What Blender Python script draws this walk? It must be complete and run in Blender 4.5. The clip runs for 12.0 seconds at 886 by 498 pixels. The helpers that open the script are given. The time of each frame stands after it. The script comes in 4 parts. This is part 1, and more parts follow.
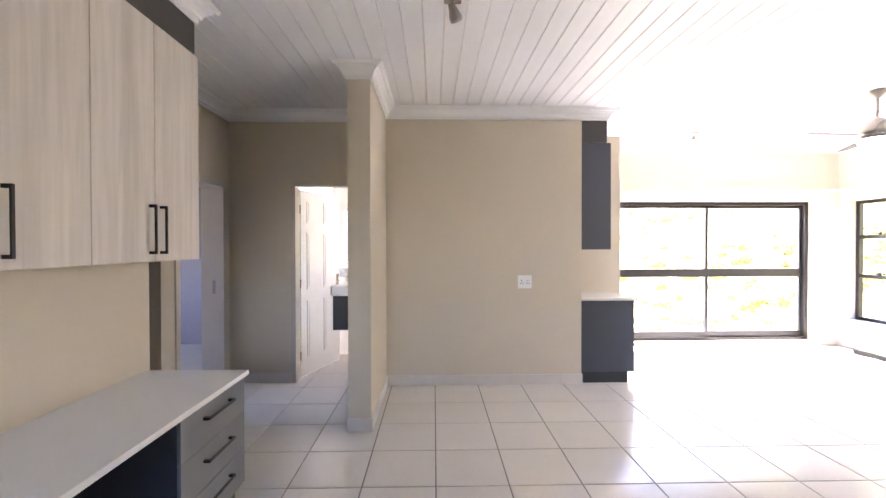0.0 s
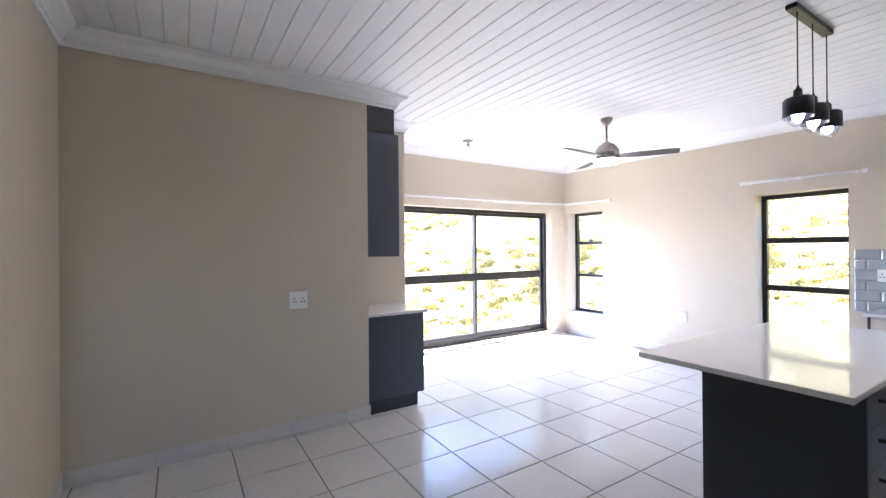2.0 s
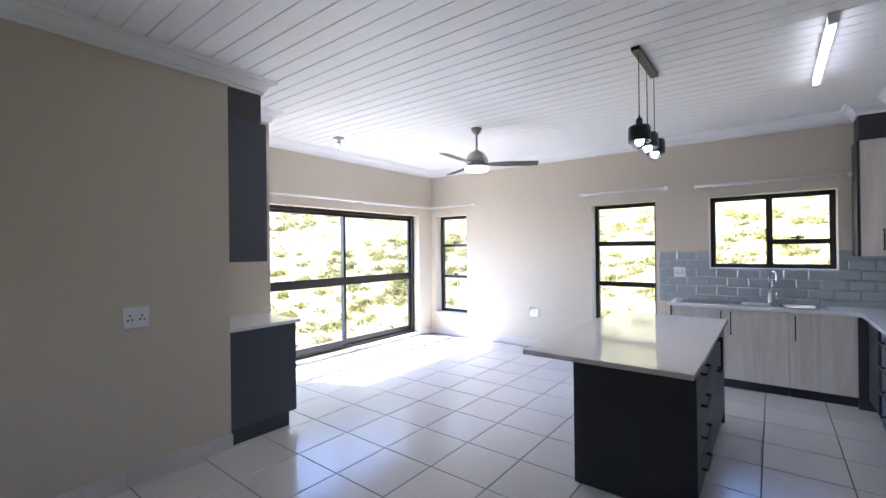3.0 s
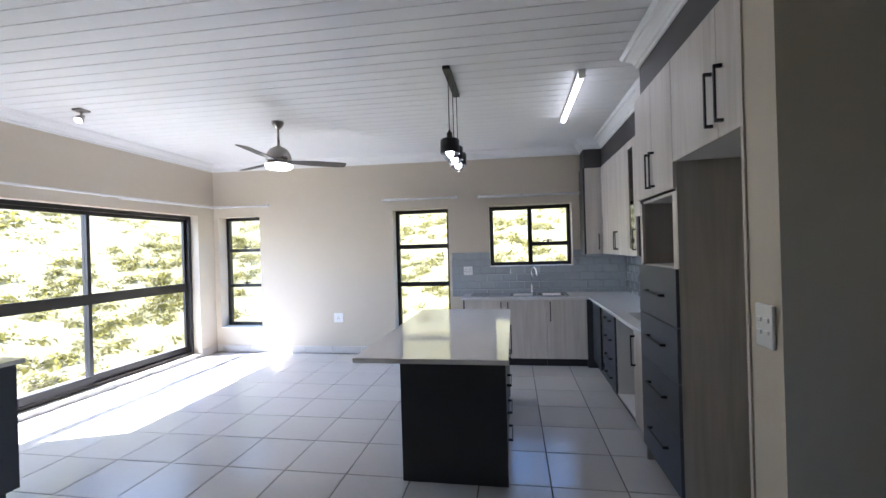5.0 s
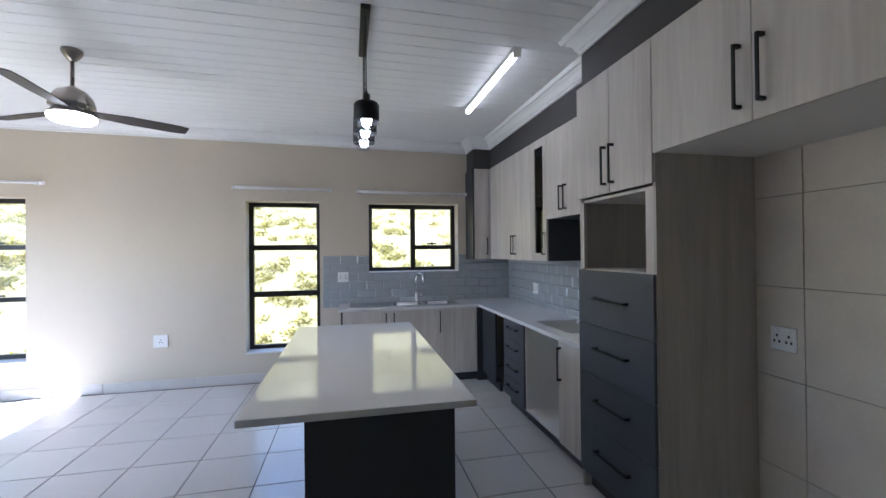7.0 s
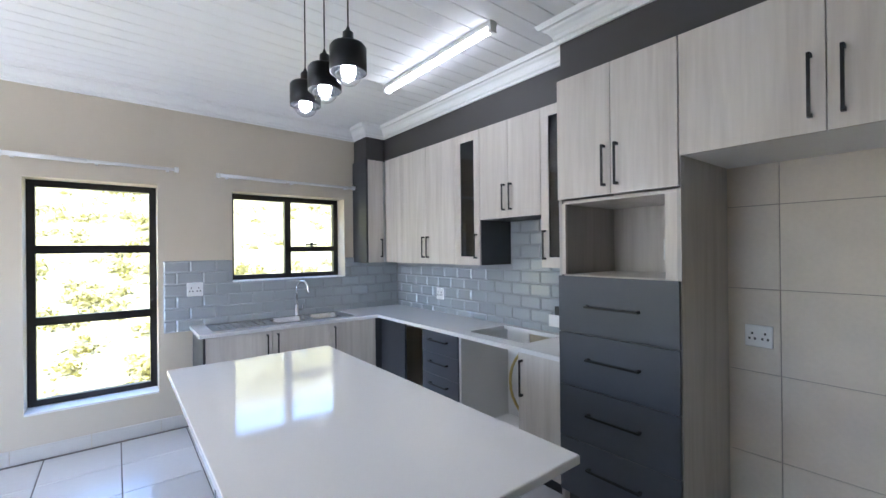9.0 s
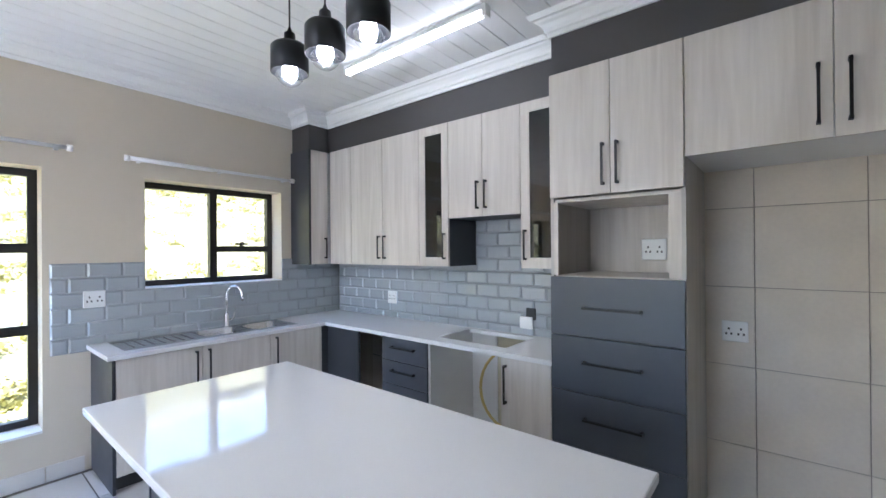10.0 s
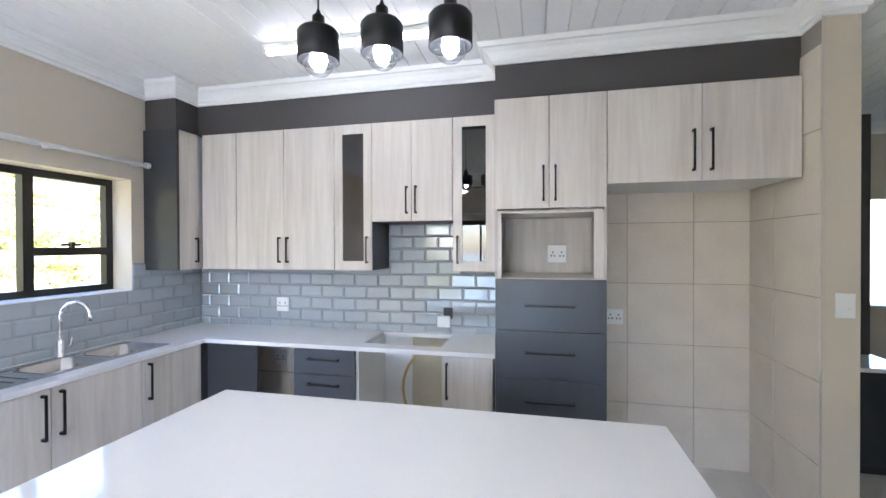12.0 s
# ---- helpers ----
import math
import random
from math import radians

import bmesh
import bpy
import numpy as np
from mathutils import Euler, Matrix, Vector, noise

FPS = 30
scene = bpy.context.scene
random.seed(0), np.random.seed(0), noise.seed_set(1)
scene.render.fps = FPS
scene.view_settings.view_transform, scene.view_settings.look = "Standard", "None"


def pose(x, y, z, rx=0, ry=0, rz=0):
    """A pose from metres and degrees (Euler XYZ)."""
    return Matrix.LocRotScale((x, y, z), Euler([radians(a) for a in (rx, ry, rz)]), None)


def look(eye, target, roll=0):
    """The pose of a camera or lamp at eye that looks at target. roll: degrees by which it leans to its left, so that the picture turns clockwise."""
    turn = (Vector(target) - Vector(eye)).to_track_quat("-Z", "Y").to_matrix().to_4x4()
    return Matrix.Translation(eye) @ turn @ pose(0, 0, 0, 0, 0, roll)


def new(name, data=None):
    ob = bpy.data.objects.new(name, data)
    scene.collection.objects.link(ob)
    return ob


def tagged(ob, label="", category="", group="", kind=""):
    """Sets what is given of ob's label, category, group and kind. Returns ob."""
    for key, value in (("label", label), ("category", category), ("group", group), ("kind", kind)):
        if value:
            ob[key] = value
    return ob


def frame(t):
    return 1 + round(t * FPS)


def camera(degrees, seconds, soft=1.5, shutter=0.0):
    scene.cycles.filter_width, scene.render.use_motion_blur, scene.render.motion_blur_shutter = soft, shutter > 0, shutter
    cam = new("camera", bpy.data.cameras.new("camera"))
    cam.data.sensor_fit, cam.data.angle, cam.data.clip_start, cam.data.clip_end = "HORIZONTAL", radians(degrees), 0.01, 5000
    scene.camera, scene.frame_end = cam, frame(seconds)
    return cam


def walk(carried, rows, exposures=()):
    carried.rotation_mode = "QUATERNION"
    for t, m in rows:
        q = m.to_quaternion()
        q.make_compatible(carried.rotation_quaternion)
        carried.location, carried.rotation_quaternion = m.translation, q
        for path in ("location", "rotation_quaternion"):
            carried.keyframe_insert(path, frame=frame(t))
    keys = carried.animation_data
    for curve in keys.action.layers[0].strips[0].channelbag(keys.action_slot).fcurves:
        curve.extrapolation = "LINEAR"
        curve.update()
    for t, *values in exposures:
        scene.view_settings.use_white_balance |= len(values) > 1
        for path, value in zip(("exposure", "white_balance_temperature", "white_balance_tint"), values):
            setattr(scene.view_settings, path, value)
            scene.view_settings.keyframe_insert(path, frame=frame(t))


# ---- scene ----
cam = camera(93.3, 12.0)
PATH = [
    (0, (-0.01, 0.063, 1.483), (0.034, 2.063, 1.463), -0.1),
    (0.5, (0.049, 0.275, 1.515), (0.296, 2.26, 1.499), -0.2),
    (1, (0.065, 0.53, 1.506), (0.612, 2.454, 1.499), -0.3),
    (1.5, (0.105, 0.757, 1.488), (0.922, 2.583, 1.485), -0.4),
    (2, (0.129, 0.951, 1.488), (1.197, 2.642, 1.492), -0.5),
    (2.5, (0.087, 1.128, 1.509), (1.413, 2.625, 1.511), -0.6),
    (3, (0.043, 1.185, 1.508), (1.615, 2.421, 1.512), -0.7),
    (3.5, (-0.04, 1.18, 1.497), (1.696, 2.174, 1.509), -0.6),
    (3.7, (-0.058, 1.16, 1.489), (1.727, 2.063, 1.505), -1.1),
    (5.3, (0.098, 1.537, 1.522), (2.083, 1.78, 1.53), -1.1),
    (5.5, (0.164, 1.587, 1.489), (2.154, 1.786, 1.507), -0.7),
    (6, (0.355, 1.68, 1.496), (2.354, 1.747, 1.512), -0.7),
    (6.5, (0.513, 1.84, 1.512), (2.507, 1.688, 1.528), -0.6),
    (7, (0.742, 1.997, 1.492), (2.694, 1.565, 1.505), -0.6),
    (7.2, (0.829, 2.039, 1.501), (2.762, 1.524, 1.51), -0.7),
    (8.8, (1.55, 2.699, 1.565), (3.137, 1.483, 1.536), -0.4),
    (9, (1.634, 2.638, 1.53), (3.209, 1.406, 1.533), -0.6),
    (9.5, (1.872, 2.757, 1.536), (3.303, 1.36, 1.536), -0.6),
    (10, (2.122, 2.813, 1.524), (3.39, 1.267, 1.53), -0.5),
    (10.5, (2.34, 2.897, 1.529), (3.428, 1.219, 1.535), -0.4),
    (11, (2.51, 3.028, 1.537), (3.382, 1.228, 1.534), -0.4),
    (11.5, (2.657, 3.183, 1.576), (3.336, 1.302, 1.559), -0.4),
    (12, (2.901, 3.263, 1.584), (3.34, 1.312, 1.568), -0.2),
]
EXPOSURES = [(0.0, 4.8, 6200, 27), (1.5, 4.1, 5750, 24), (2.5, 3.4, 5450, 22), (3.5, 3.1, 5400, 20), (5.5, 2.85, 5450, 18), (7.0, 2.75, 5350, 17), (9.0, 3.5, 5350, 16), (10.0, 3.6, 5350, 16), (11.0, 3.7, 5400, 16), (12.0, 3.95, 5500, 17)]
walk(cam, [(t, look(eye, target, roll)) for t, eye, target, roll in PATH], EXPOSURES)

# ---- world and light ----
world = bpy.data.worlds.new("world")
scene.world = world
world.use_nodes = True
wn = world.node_tree
SUN_DIR = Vector((-0.38, 1.0, 1.35)).normalized()
SUN_EL = math.asin(SUN_DIR.z)
sky = wn.nodes.new("ShaderNodeTexSky")
sky.sky_type = 'NISHITA'
sky.sun_disc = False
sky.sun_elevation = SUN_EL
sky.sun_rotation = math.atan2(SUN_DIR.x, SUN_DIR.y)
wn.links.new(sky.outputs[0], wn.nodes["Background"].inputs[0])
wn.nodes["Background"].inputs[1].default_value = 0.15
sun = new("sun", bpy.data.lights.new("sun", 'SUN'))
sun.data.energy = 5.0
sun.data.angle = radians(0.6)
sun.data.color = (1.0, 0.97, 0.92)
sun.matrix_world = look(SUN_DIR * 30, (0, 0, 0))


# ---- materials ----
def mat(name, color, rough=0.5, metal=0.0, var=0.06, scale=6.0, bump=0.0, bscale=60.0, stretch=(1, 1, 1), fine=0.03, coat=0.0, rand=0.0):
    """Principled surface with colour variation at two scales, fine relief and uneven gloss."""
    m = bpy.data.materials.new(name)
    m.use_nodes = True
    t = m.node_tree
    b = t.nodes["Principled BSDF"]
    co = t.nodes.new("ShaderNodeTexCoord")
    mp = t.nodes.new("ShaderNodeMapping")
    mp.inputs["Scale"].default_value = stretch
    t.links.new(co.outputs["Object"], mp.inputs[0])
    def noise_at(s, detail):
        n = t.nodes.new("ShaderNodeTexNoise")
        n.inputs["Scale"].default_value = s
        n.inputs["Detail"].default_value = detail
        t.links.new(mp.outputs[0], n.inputs["Vector"])
        return n
    big, small = noise_at(scale, 3), noise_at(scale * 12, 4)
    add = t.nodes.new("ShaderNodeMath")
    add.operation = 'MULTIPLY_ADD'
    add.inputs[1].default_value = var * 2
    t.links.new(big.outputs["Fac"], add.inputs[0])
    add2 = t.nodes.new("ShaderNodeMath")
    add2.operation = 'MULTIPLY_ADD'
    add2.inputs[1].default_value = fine * 2
    t.links.new(small.outputs["Fac"], add2.inputs[0])
    add2.inputs[2].default_value = 1.0 - var - fine - rand / 2
    t.links.new(add2.outputs[0], add.inputs[2])
    last = add
    if rand:
        oi = t.nodes.new("ShaderNodeObjectInfo")
        r = t.nodes.new("ShaderNodeMath")
        r.operation = 'MULTIPLY_ADD'
        r.inputs[1].default_value = rand
        t.links.new(oi.outputs["Random"], r.inputs[0])
        t.links.new(add.outputs[0], r.inputs[2])
        last = r
    mix = t.nodes.new("ShaderNodeVectorMath")
    mix.operation = 'SCALE'
    mix.inputs[0].default_value = color
    t.links.new(last.outputs[0], mix.inputs["Scale"])
    t.links.new(mix.outputs[0], b.inputs["Base Color"])
    b.inputs["Metallic"].default_value = metal
    rr = t.nodes.new("ShaderNodeMath")
    rr.operation = 'MULTIPLY_ADD'
    rr.inputs[1].default_value = 0.12
    rr.inputs[2].default_value = max(0.0, rough - 0.06)
    t.links.new(big.outputs["Fac"], rr.inputs[0])
    t.links.new(rr.outputs[0], b.inputs["Roughness"])
    b.inputs["Coat Weight"].default_value = coat
    b.inputs["Coat Roughness"].default_value = 0.08
    if bump:
        bn = noise_at(bscale, 4)
        bp = t.nodes.new("ShaderNodeBump")
        bp.inputs["Strength"].default_value = bump
        bp.inputs["Distance"].default_value = 0.004
        t.links.new(bn.outputs["Fac"], bp.inputs["Height"])
        t.links.new(bp.outputs[0], b.inputs["Normal"])
    return m


def wood(name, light, dark, rough=0.45, along='z'):
    """Wood-look melamine: long grain streaks with a few darker cathedral lines."""
    m = bpy.data.materials.new(name)
    m.use_nodes = True
    t = m.node_tree
    b = t.nodes["Principled BSDF"]
    co = t.nodes.new("ShaderNodeTexCoord")
    oi = t.nodes.new("ShaderNodeObjectInfo")
    sh = t.nodes.new("ShaderNodeVectorMath")
    sh.operation = 'MULTIPLY_ADD'
    sh.inputs[1].default_value = (7.0, 5.0, 3.0)
    t.links.new(oi.outputs["Random"], sh.inputs[0])
    t.links.new(co.outputs["Object"], sh.inputs[2])
    def layer(sc, detail, dist, stops):
        mp = t.nodes.new("ShaderNodeMapping")
        mp.inputs["Scale"].default_value = sc
        t.links.new(sh.outputs[0], mp.inputs[0])
        n = t.nodes.new("ShaderNodeTexNoise")
        n.inputs["Scale"].default_value = 1.0
        n.inputs["Detail"].default_value = detail
        n.inputs["Distortion"].default_value = dist
        t.links.new(mp.outputs[0], n.inputs["Vector"])
        r = t.nodes.new("ShaderNodeValToRGB")
        r.color_ramp.elements[0].position, r.color_ramp.elements[1].position = stops
        t.links.new(n.outputs["Fac"], r.inputs[0])
        return r
    s = (1, 1, 0.06) if along == 'z' else (0.06, 1, 1)
    a = layer(tuple(38 * v for v in s), 5, 0.6, (0.30, 0.75))
    c = layer(tuple(9 * v for v in s), 3, 1.2, (0.35, 0.62))
    mx = t.nodes.new("ShaderNodeMix")
    mx.data_type = 'FLOAT'
    mx.inputs[0].default_value = 0.5
    t.links.new(a.outputs[0], mx.inputs[2])
    t.links.new(c.outputs[0], mx.inputs[3])
    col = t.nodes.new("ShaderNodeMix")
    col.data_type = 'RGBA'
    col.inputs[6].default_value = (*dark, 1)
    col.inputs[7].default_value = (*light, 1)
    t.links.new(mx.outputs[0], col.inputs[0])
    t.links.new(col.outputs[2], b.inputs["Base Color"])
    b.inputs["Roughness"].default_value = rough
    bp = t.nodes.new("ShaderNodeBump")
    bp.inputs["Strength"].default_value = 0.12
    bp.inputs["Distance"].default_value = 0.001
    t.links.new(a.outputs[0], bp.inputs["Height"])
    t.links.new(bp.outputs[0], b.inputs["Normal"])
    return m


def glass(name, tint, rough=0.0, gloss=0.03):
    m = bpy.data.materials.new(name)
    m.use_nodes = True
    t = m.node_tree
    t.nodes.remove(t.nodes["Principled BSDF"])
    tr, gl = t.nodes.new("ShaderNodeBsdfTransparent"), t.nodes.new("ShaderNodeBsdfGlossy")
    tr.inputs[0].default_value = (*tint, 1)
    gl.inputs["Roughness"].default_value = rough
    lw = t.nodes.new("ShaderNodeLayerWeight")
    lw.inputs[0].default_value = 0.5
    pw = t.nodes.new("ShaderNodeMath")
    pw.operation = 'POWER'
    pw.inputs[1].default_value = 5.0
    t.links.new(lw.outputs["Facing"], pw.inputs[0])
    fr = t.nodes.new("ShaderNodeMath")
    fr.operation = 'MULTIPLY_ADD'
    fr.inputs[1].default_value = 0.8
    fr.inputs[2].default_value = gloss
    t.links.new(pw.outputs[0], fr.inputs[0])
    mx = t.nodes.new("ShaderNodeMixShader")
    t.links.new(fr.outputs[0], mx.inputs[0])
    t.links.new(tr.outputs[0], mx.inputs[1])
    t.links.new(gl.outputs[0], mx.inputs[2])
    t.links.new(mx.outputs[0], t.nodes["Material Output"].inputs[0])
    return m


def glow(name, color, strength):
    m = bpy.data.materials.new(name)
    m.use_nodes = True
    b = m.node_tree.nodes["Principled BSDF"]
    b.inputs["Base Color"].default_value = (0.8, 0.8, 0.8, 1)
    b.inputs["Emission Color"].default_value = (*color, 1)
    b.inputs["Emission Strength"].default_value = strength
    return m


M_WALL = mat("beige_wall_paint", (0.585, 0.52, 0.415), 0.6, var=0.03, scale=1.2, bump=0.12, bscale=140, fine=0.015)
M_CEIL = mat("white_ceiling_paint", (0.80, 0.80, 0.80), 0.45, var=0.02, scale=2, fine=0.01)
M_CORN = mat("white_cornice_paint", (0.80, 0.80, 0.79), 0.5, var=0.02, scale=3, fine=0.01)
M_TILE = mat("cream_ceramic_floor_tile", (0.60, 0.58, 0.55), 0.17, var=0.025, scale=2.2, bump=0.10, bscale=38, fine=0.035, rand=0.05)
M_GROUT = mat("grey_grout", (0.14, 0.125, 0.11), 0.9, var=0.1, scale=8)
M_SKIRT = mat("pale_ceramic_skirting", (0.60, 0.57, 0.53), 0.35, var=0.05, scale=6, rand=0.04)
M_SPLASH = mat("grey_metro_tile", (0.36, 0.385, 0.405), 0.06, var=0.02, scale=4, fine=0.01, coat=1.0, rand=0.04)
M_SPGROUT = mat("pale_grey_grout", (0.31, 0.32, 0.33), 0.85, var=0.05, scale=20)
M_ALCOVE = mat("stone_look_wall_tile", (0.65, 0.585, 0.50), 0.38, var=0.12, scale=4, fine=0.06, rand=0.05, bump=0.05)
M_ALGROUT = mat("tan_grout", (0.30, 0.27, 0.24), 0.9)
M_WOOD = wood("pale_ash_melamine", (0.66, 0.615, 0.56), (0.50, 0.455, 0.405))
M_WOODG = wood("grey_ash_melamine", (0.49, 0.465, 0.43), (0.36, 0.335, 0.305))
M_DARK = mat("charcoal_melamine", (0.032, 0.034, 0.040), 0.42, var=0.05, scale=8, fine=0.06, bump=0.05, bscale=200)
M_DRAWER = mat("slate_grey_drawer_front", (0.062, 0.068, 0.084), 0.40, var=0.04, scale=5, fine=0.04)
M_GREY = mat("mid_grey_drawer_front", (0.165, 0.17, 0.185), 0.42, var=0.04, scale=5, fine=0.04)
M_SOFFIT = mat("dark_grey_wall_paint", (0.060, 0.056, 0.055), 0.55, var=0.05, scale=3, bump=0.1, bscale=150)
M_QUARTZ = mat("white_quartz", (0.74, 0.73, 0.72), 0.07, var=0.01, scale=10, fine=0.02)
M_BLACK = mat("black_handle_metal", (0.015, 0.015, 0.016), 0.38, metal=0.4, var=0.05)
M_ALU = mat("bronze_black_aluminium", (0.022, 0.020, 0.019), 0.35, metal=0.3, var=0.06, scale=10)
M_STEEL = mat("brushed_steel", (0.58, 0.58, 0.58), 0.22, metal=1.0, var=0.05, scale=30, stretch=(1, 12, 1))
M_CHROME = mat("chrome", (0.75, 0.75, 0.76), 0.06, metal=1.0, var=0.01)
M_NICKEL = mat("satin_nickel", (0.36, 0.33, 0.30), 0.28, metal=1.0, var=0.04)
M_BLADE = mat("dark_fan_blade", (0.045, 0.038, 0.034), 0.55, var=0.1, scale=10)
M_PLASTIC = mat("white_plastic", (0.78, 0.78, 0.77), 0.3, var=0.01)
M_HOLE = mat("socket_slot", (0.03, 0.03, 0.03), 0.6)
M_WHITE = mat("white_melamine", (0.72, 0.71, 0.69), 0.45, var=0.02)
M_DOORW = mat("white_door_paint", (0.78, 0.77, 0.75), 0.4, var=0.03, scale=4)
M_FRAME = mat("cream_door_frame_paint", (0.55, 0.50, 0.43), 0.45, var=0.04, scale=5)
# brown that carries the shade on the far passage wall
M_BROWN = mat("passage_shade_brown", (0.10, 0.085, 0.07), 0.5, var=0.06)
M_RAW = mat("raw_plaster", (0.50, 0.45, 0.33), 0.9, var=0.15, scale=5, bump=0.2, bscale=30)
M_HOSE = mat("yellow_gas_hose", (0.50, 0.38, 0.13), 0.5)
M_GLASS = glass("window_glass", (0.96, 0.97, 0.97))
M_SMOKE = glass("smoked_cabinet_glass", (0.20, 0.20, 0.20), 0.0, 0.08)
M_BULBG = glass("clear_bulb_glass", (0.90, 0.91, 0.92), 0.0, 0.10)
M_LED = glow("led_tube_diffuser", (1.0, 0.96, 0.90), 1.3)
M_BULB = glow("bulb_filament", (1.0, 0.96, 0.90), 14)
M_FANL = glow("fan_light_diffuser", (1.0, 0.96, 0.9), 2.5)
M_SPOT = glow("spot_lens", (1.0, 0.96, 0.9), 1.5)
M_LEAF = mat("scrub_foliage", (0.165, 0.142, 0.030), 0.6, var=0.45, scale=0.6, fine=0.25)
lt = M_LEAF.node_tree
back = lt.nodes.new("ShaderNodeBsdfTranslucent")
back.inputs[0].default_value = (0.27, 0.235, 0.045, 1)
leafmix = lt.nodes.new("ShaderNodeMixShader")
leafmix.inputs[0].default_value = 0.5
lt.links.new(lt.nodes["Principled BSDF"].outputs[0], leafmix.inputs[1])
lt.links.new(back.outputs[0], leafmix.inputs[2])
lt.links.new(leafmix.outputs[0], lt.nodes["Material Output"].inputs[0])
M_EARTH = mat("dry_grass_slope", (0.16, 0.138, 0.052), 0.9, var=0.35, scale=0.35, fine=0.2)
M_SEA = mat("sea_water", (0.02, 0.05, 0.09), 0.15, var=0.1, scale=0.02)
M_PAVER = mat("brown_paver", (0.16, 0.135, 0.105), 0.8, var=0.12, scale=6, bump=0.15, rand=0.08)
M_MIRROR = mat("mirror_silver", (0.85, 0.86, 0.87), 0.02, metal=1.0, var=0.0, fine=0.0)
M_MOSAIC = mat("mosaic_band", (0.32, 0.34, 0.34), 0.3, var=0.5, scale=25)
M_LILAC = mat("lilac_grey_paint", (0.34, 0.33, 0.39), 0.6, var=0.04, scale=2)
M_OUT = mat("outside_plaster", (0.55, 0.50, 0.42), 0.8, var=0.06)

# ---- mesh helpers ----
ORIGIN = {}


def thing(name, label, category, at=(0, 0, 0), group="", kind=""):
    ob = new(name)
    ob.location = at
    ORIGIN[ob] = Vector(at)
    return tagged(ob, label, category, group, kind)


def part(name, bm, material, parent=None, label="", bevel=0.0):
    """Links a bmesh, built in world metres, as one mesh under a thing."""
    if bevel:
        bmesh.ops.bevel(bm, geom=[e for e in bm.edges], offset=bevel, segments=1, affect='EDGES')
    if parent is not None:
        bmesh.ops.translate(bm, verts=bm.verts, vec=-ORIGIN[parent])
    bmesh.ops.recalc_face_normals(bm, faces=bm.faces)
    me = bpy.data.meshes.new(name)
    bm.to_mesh(me)
    bm.free()
    me.materials.append(material)
    ob = new(name, me)
    if parent is not None:
        ob.parent = parent
        ORIGIN[ob] = ORIGIN[parent]
    if label:
        ob["label"] = label
    return ob


def cube(bm, x0, y0, z0, x1, y1, z1):
    v = [bm.verts.new((x, y, z)) for x in (x0, x1) for y in (y0, y1) for z in (z0, z1)]
    for f in ((0, 1, 3, 2), (4, 6, 7, 5), (0, 4, 5, 1), (2, 3, 7, 6), (0, 2, 6, 4), (1, 5, 7, 3)):
        bm.faces.new([v[i] for i in f])


def box(*boxes):
    bm = bmesh.new()
    for b in boxes:
        cube(bm, *b)
    return bm


def lathe(bm, prof, cx, cy, n=24, smooth=True):
    """Turns a profile of (radius, z) round the upright axis at (cx, cy)."""
    rings = [[bm.verts.new((cx + r * math.cos(2 * math.pi * k / n), cy + r * math.sin(2 * math.pi * k / n), z)) for k in range(n)] for r, z in prof]
    for a, b in zip(rings, rings[1:]):
        for k in range(n):
            f = bm.faces.new((a[k], a[(k + 1) % n], b[(k + 1) % n], b[k]))
            f.smooth = smooth
    return bm


def tube(bm, pts, r, n=10):
    """A round tube along points."""
    rings = []
    for i, p in enumerate(pts):
        p = Vector(p)
        d = (Vector(pts[min(i + 1, len(pts) - 1)]) - Vector(pts[max(i - 1, 0)])).normalized()
        u = d.orthogonal().normalized() if not rings else (last - d * last.dot(d)).normalized()
        last = u
        w = d.cross(u)
        rings.append([bm.verts.new(p + r * (u * math.cos(2 * math.pi * k / n) + w * math.sin(2 * math.pi * k / n))) for k in range(n)])
    for a, b in zip(rings, rings[1:]):
        for k in range(n):
            f = bm.faces.new((a[k], a[(k + 1) % n], b[(k + 1) % n], b[k]))
            f.smooth = True
    bm.faces.new(rings[0])
    bm.faces.new(rings[-1])
    return bm


def structure(name, bm, material, label, category):
    ob = part(name, bm, material)
    ORIGIN[ob] = Vector((0, 0, 0))
    return tagged(ob, label, category, kind="structure")


def wall_cells(u0, u1, z0, z1, holes):
    """Rectangles of a wall left over round its holes (u0, z0, u1, z1)."""
    out, us = [], sorted({u0, u1, *[h[0] for h in holes], *[h[2] for h in holes]})
    for a, b in zip(us, us[1:]):
        hs = sorted((h[1], h[3]) for h in holes if h[0] <= a and h[2] >= b)
        z = z0
        for lo, hi in hs:
            if lo > z:
                out.append((a, z, b, lo))
            z = hi
        if z < z1:
            out.append((a, z, b, z1))
    return out


def wall_x(name, x0, x1, u0, u1, z0, z1, holes, label, material=None):
    return structure(name, box(*[(x0, a, lo, x1, b, hi) for a, lo, b, hi in wall_cells(u0, u1, z0, z1, holes)]), material or M_WALL, label, "wall")


def wall_y(name, y0, y1, u0, u1, z0, z1, holes, label, material=None):
    return structure(name, box(*[(a, y0, lo, b, y1, hi) for a, lo, b, hi in wall_cells(u0, u1, z0, z1, holes)]), material or M_WALL, label, "wall")


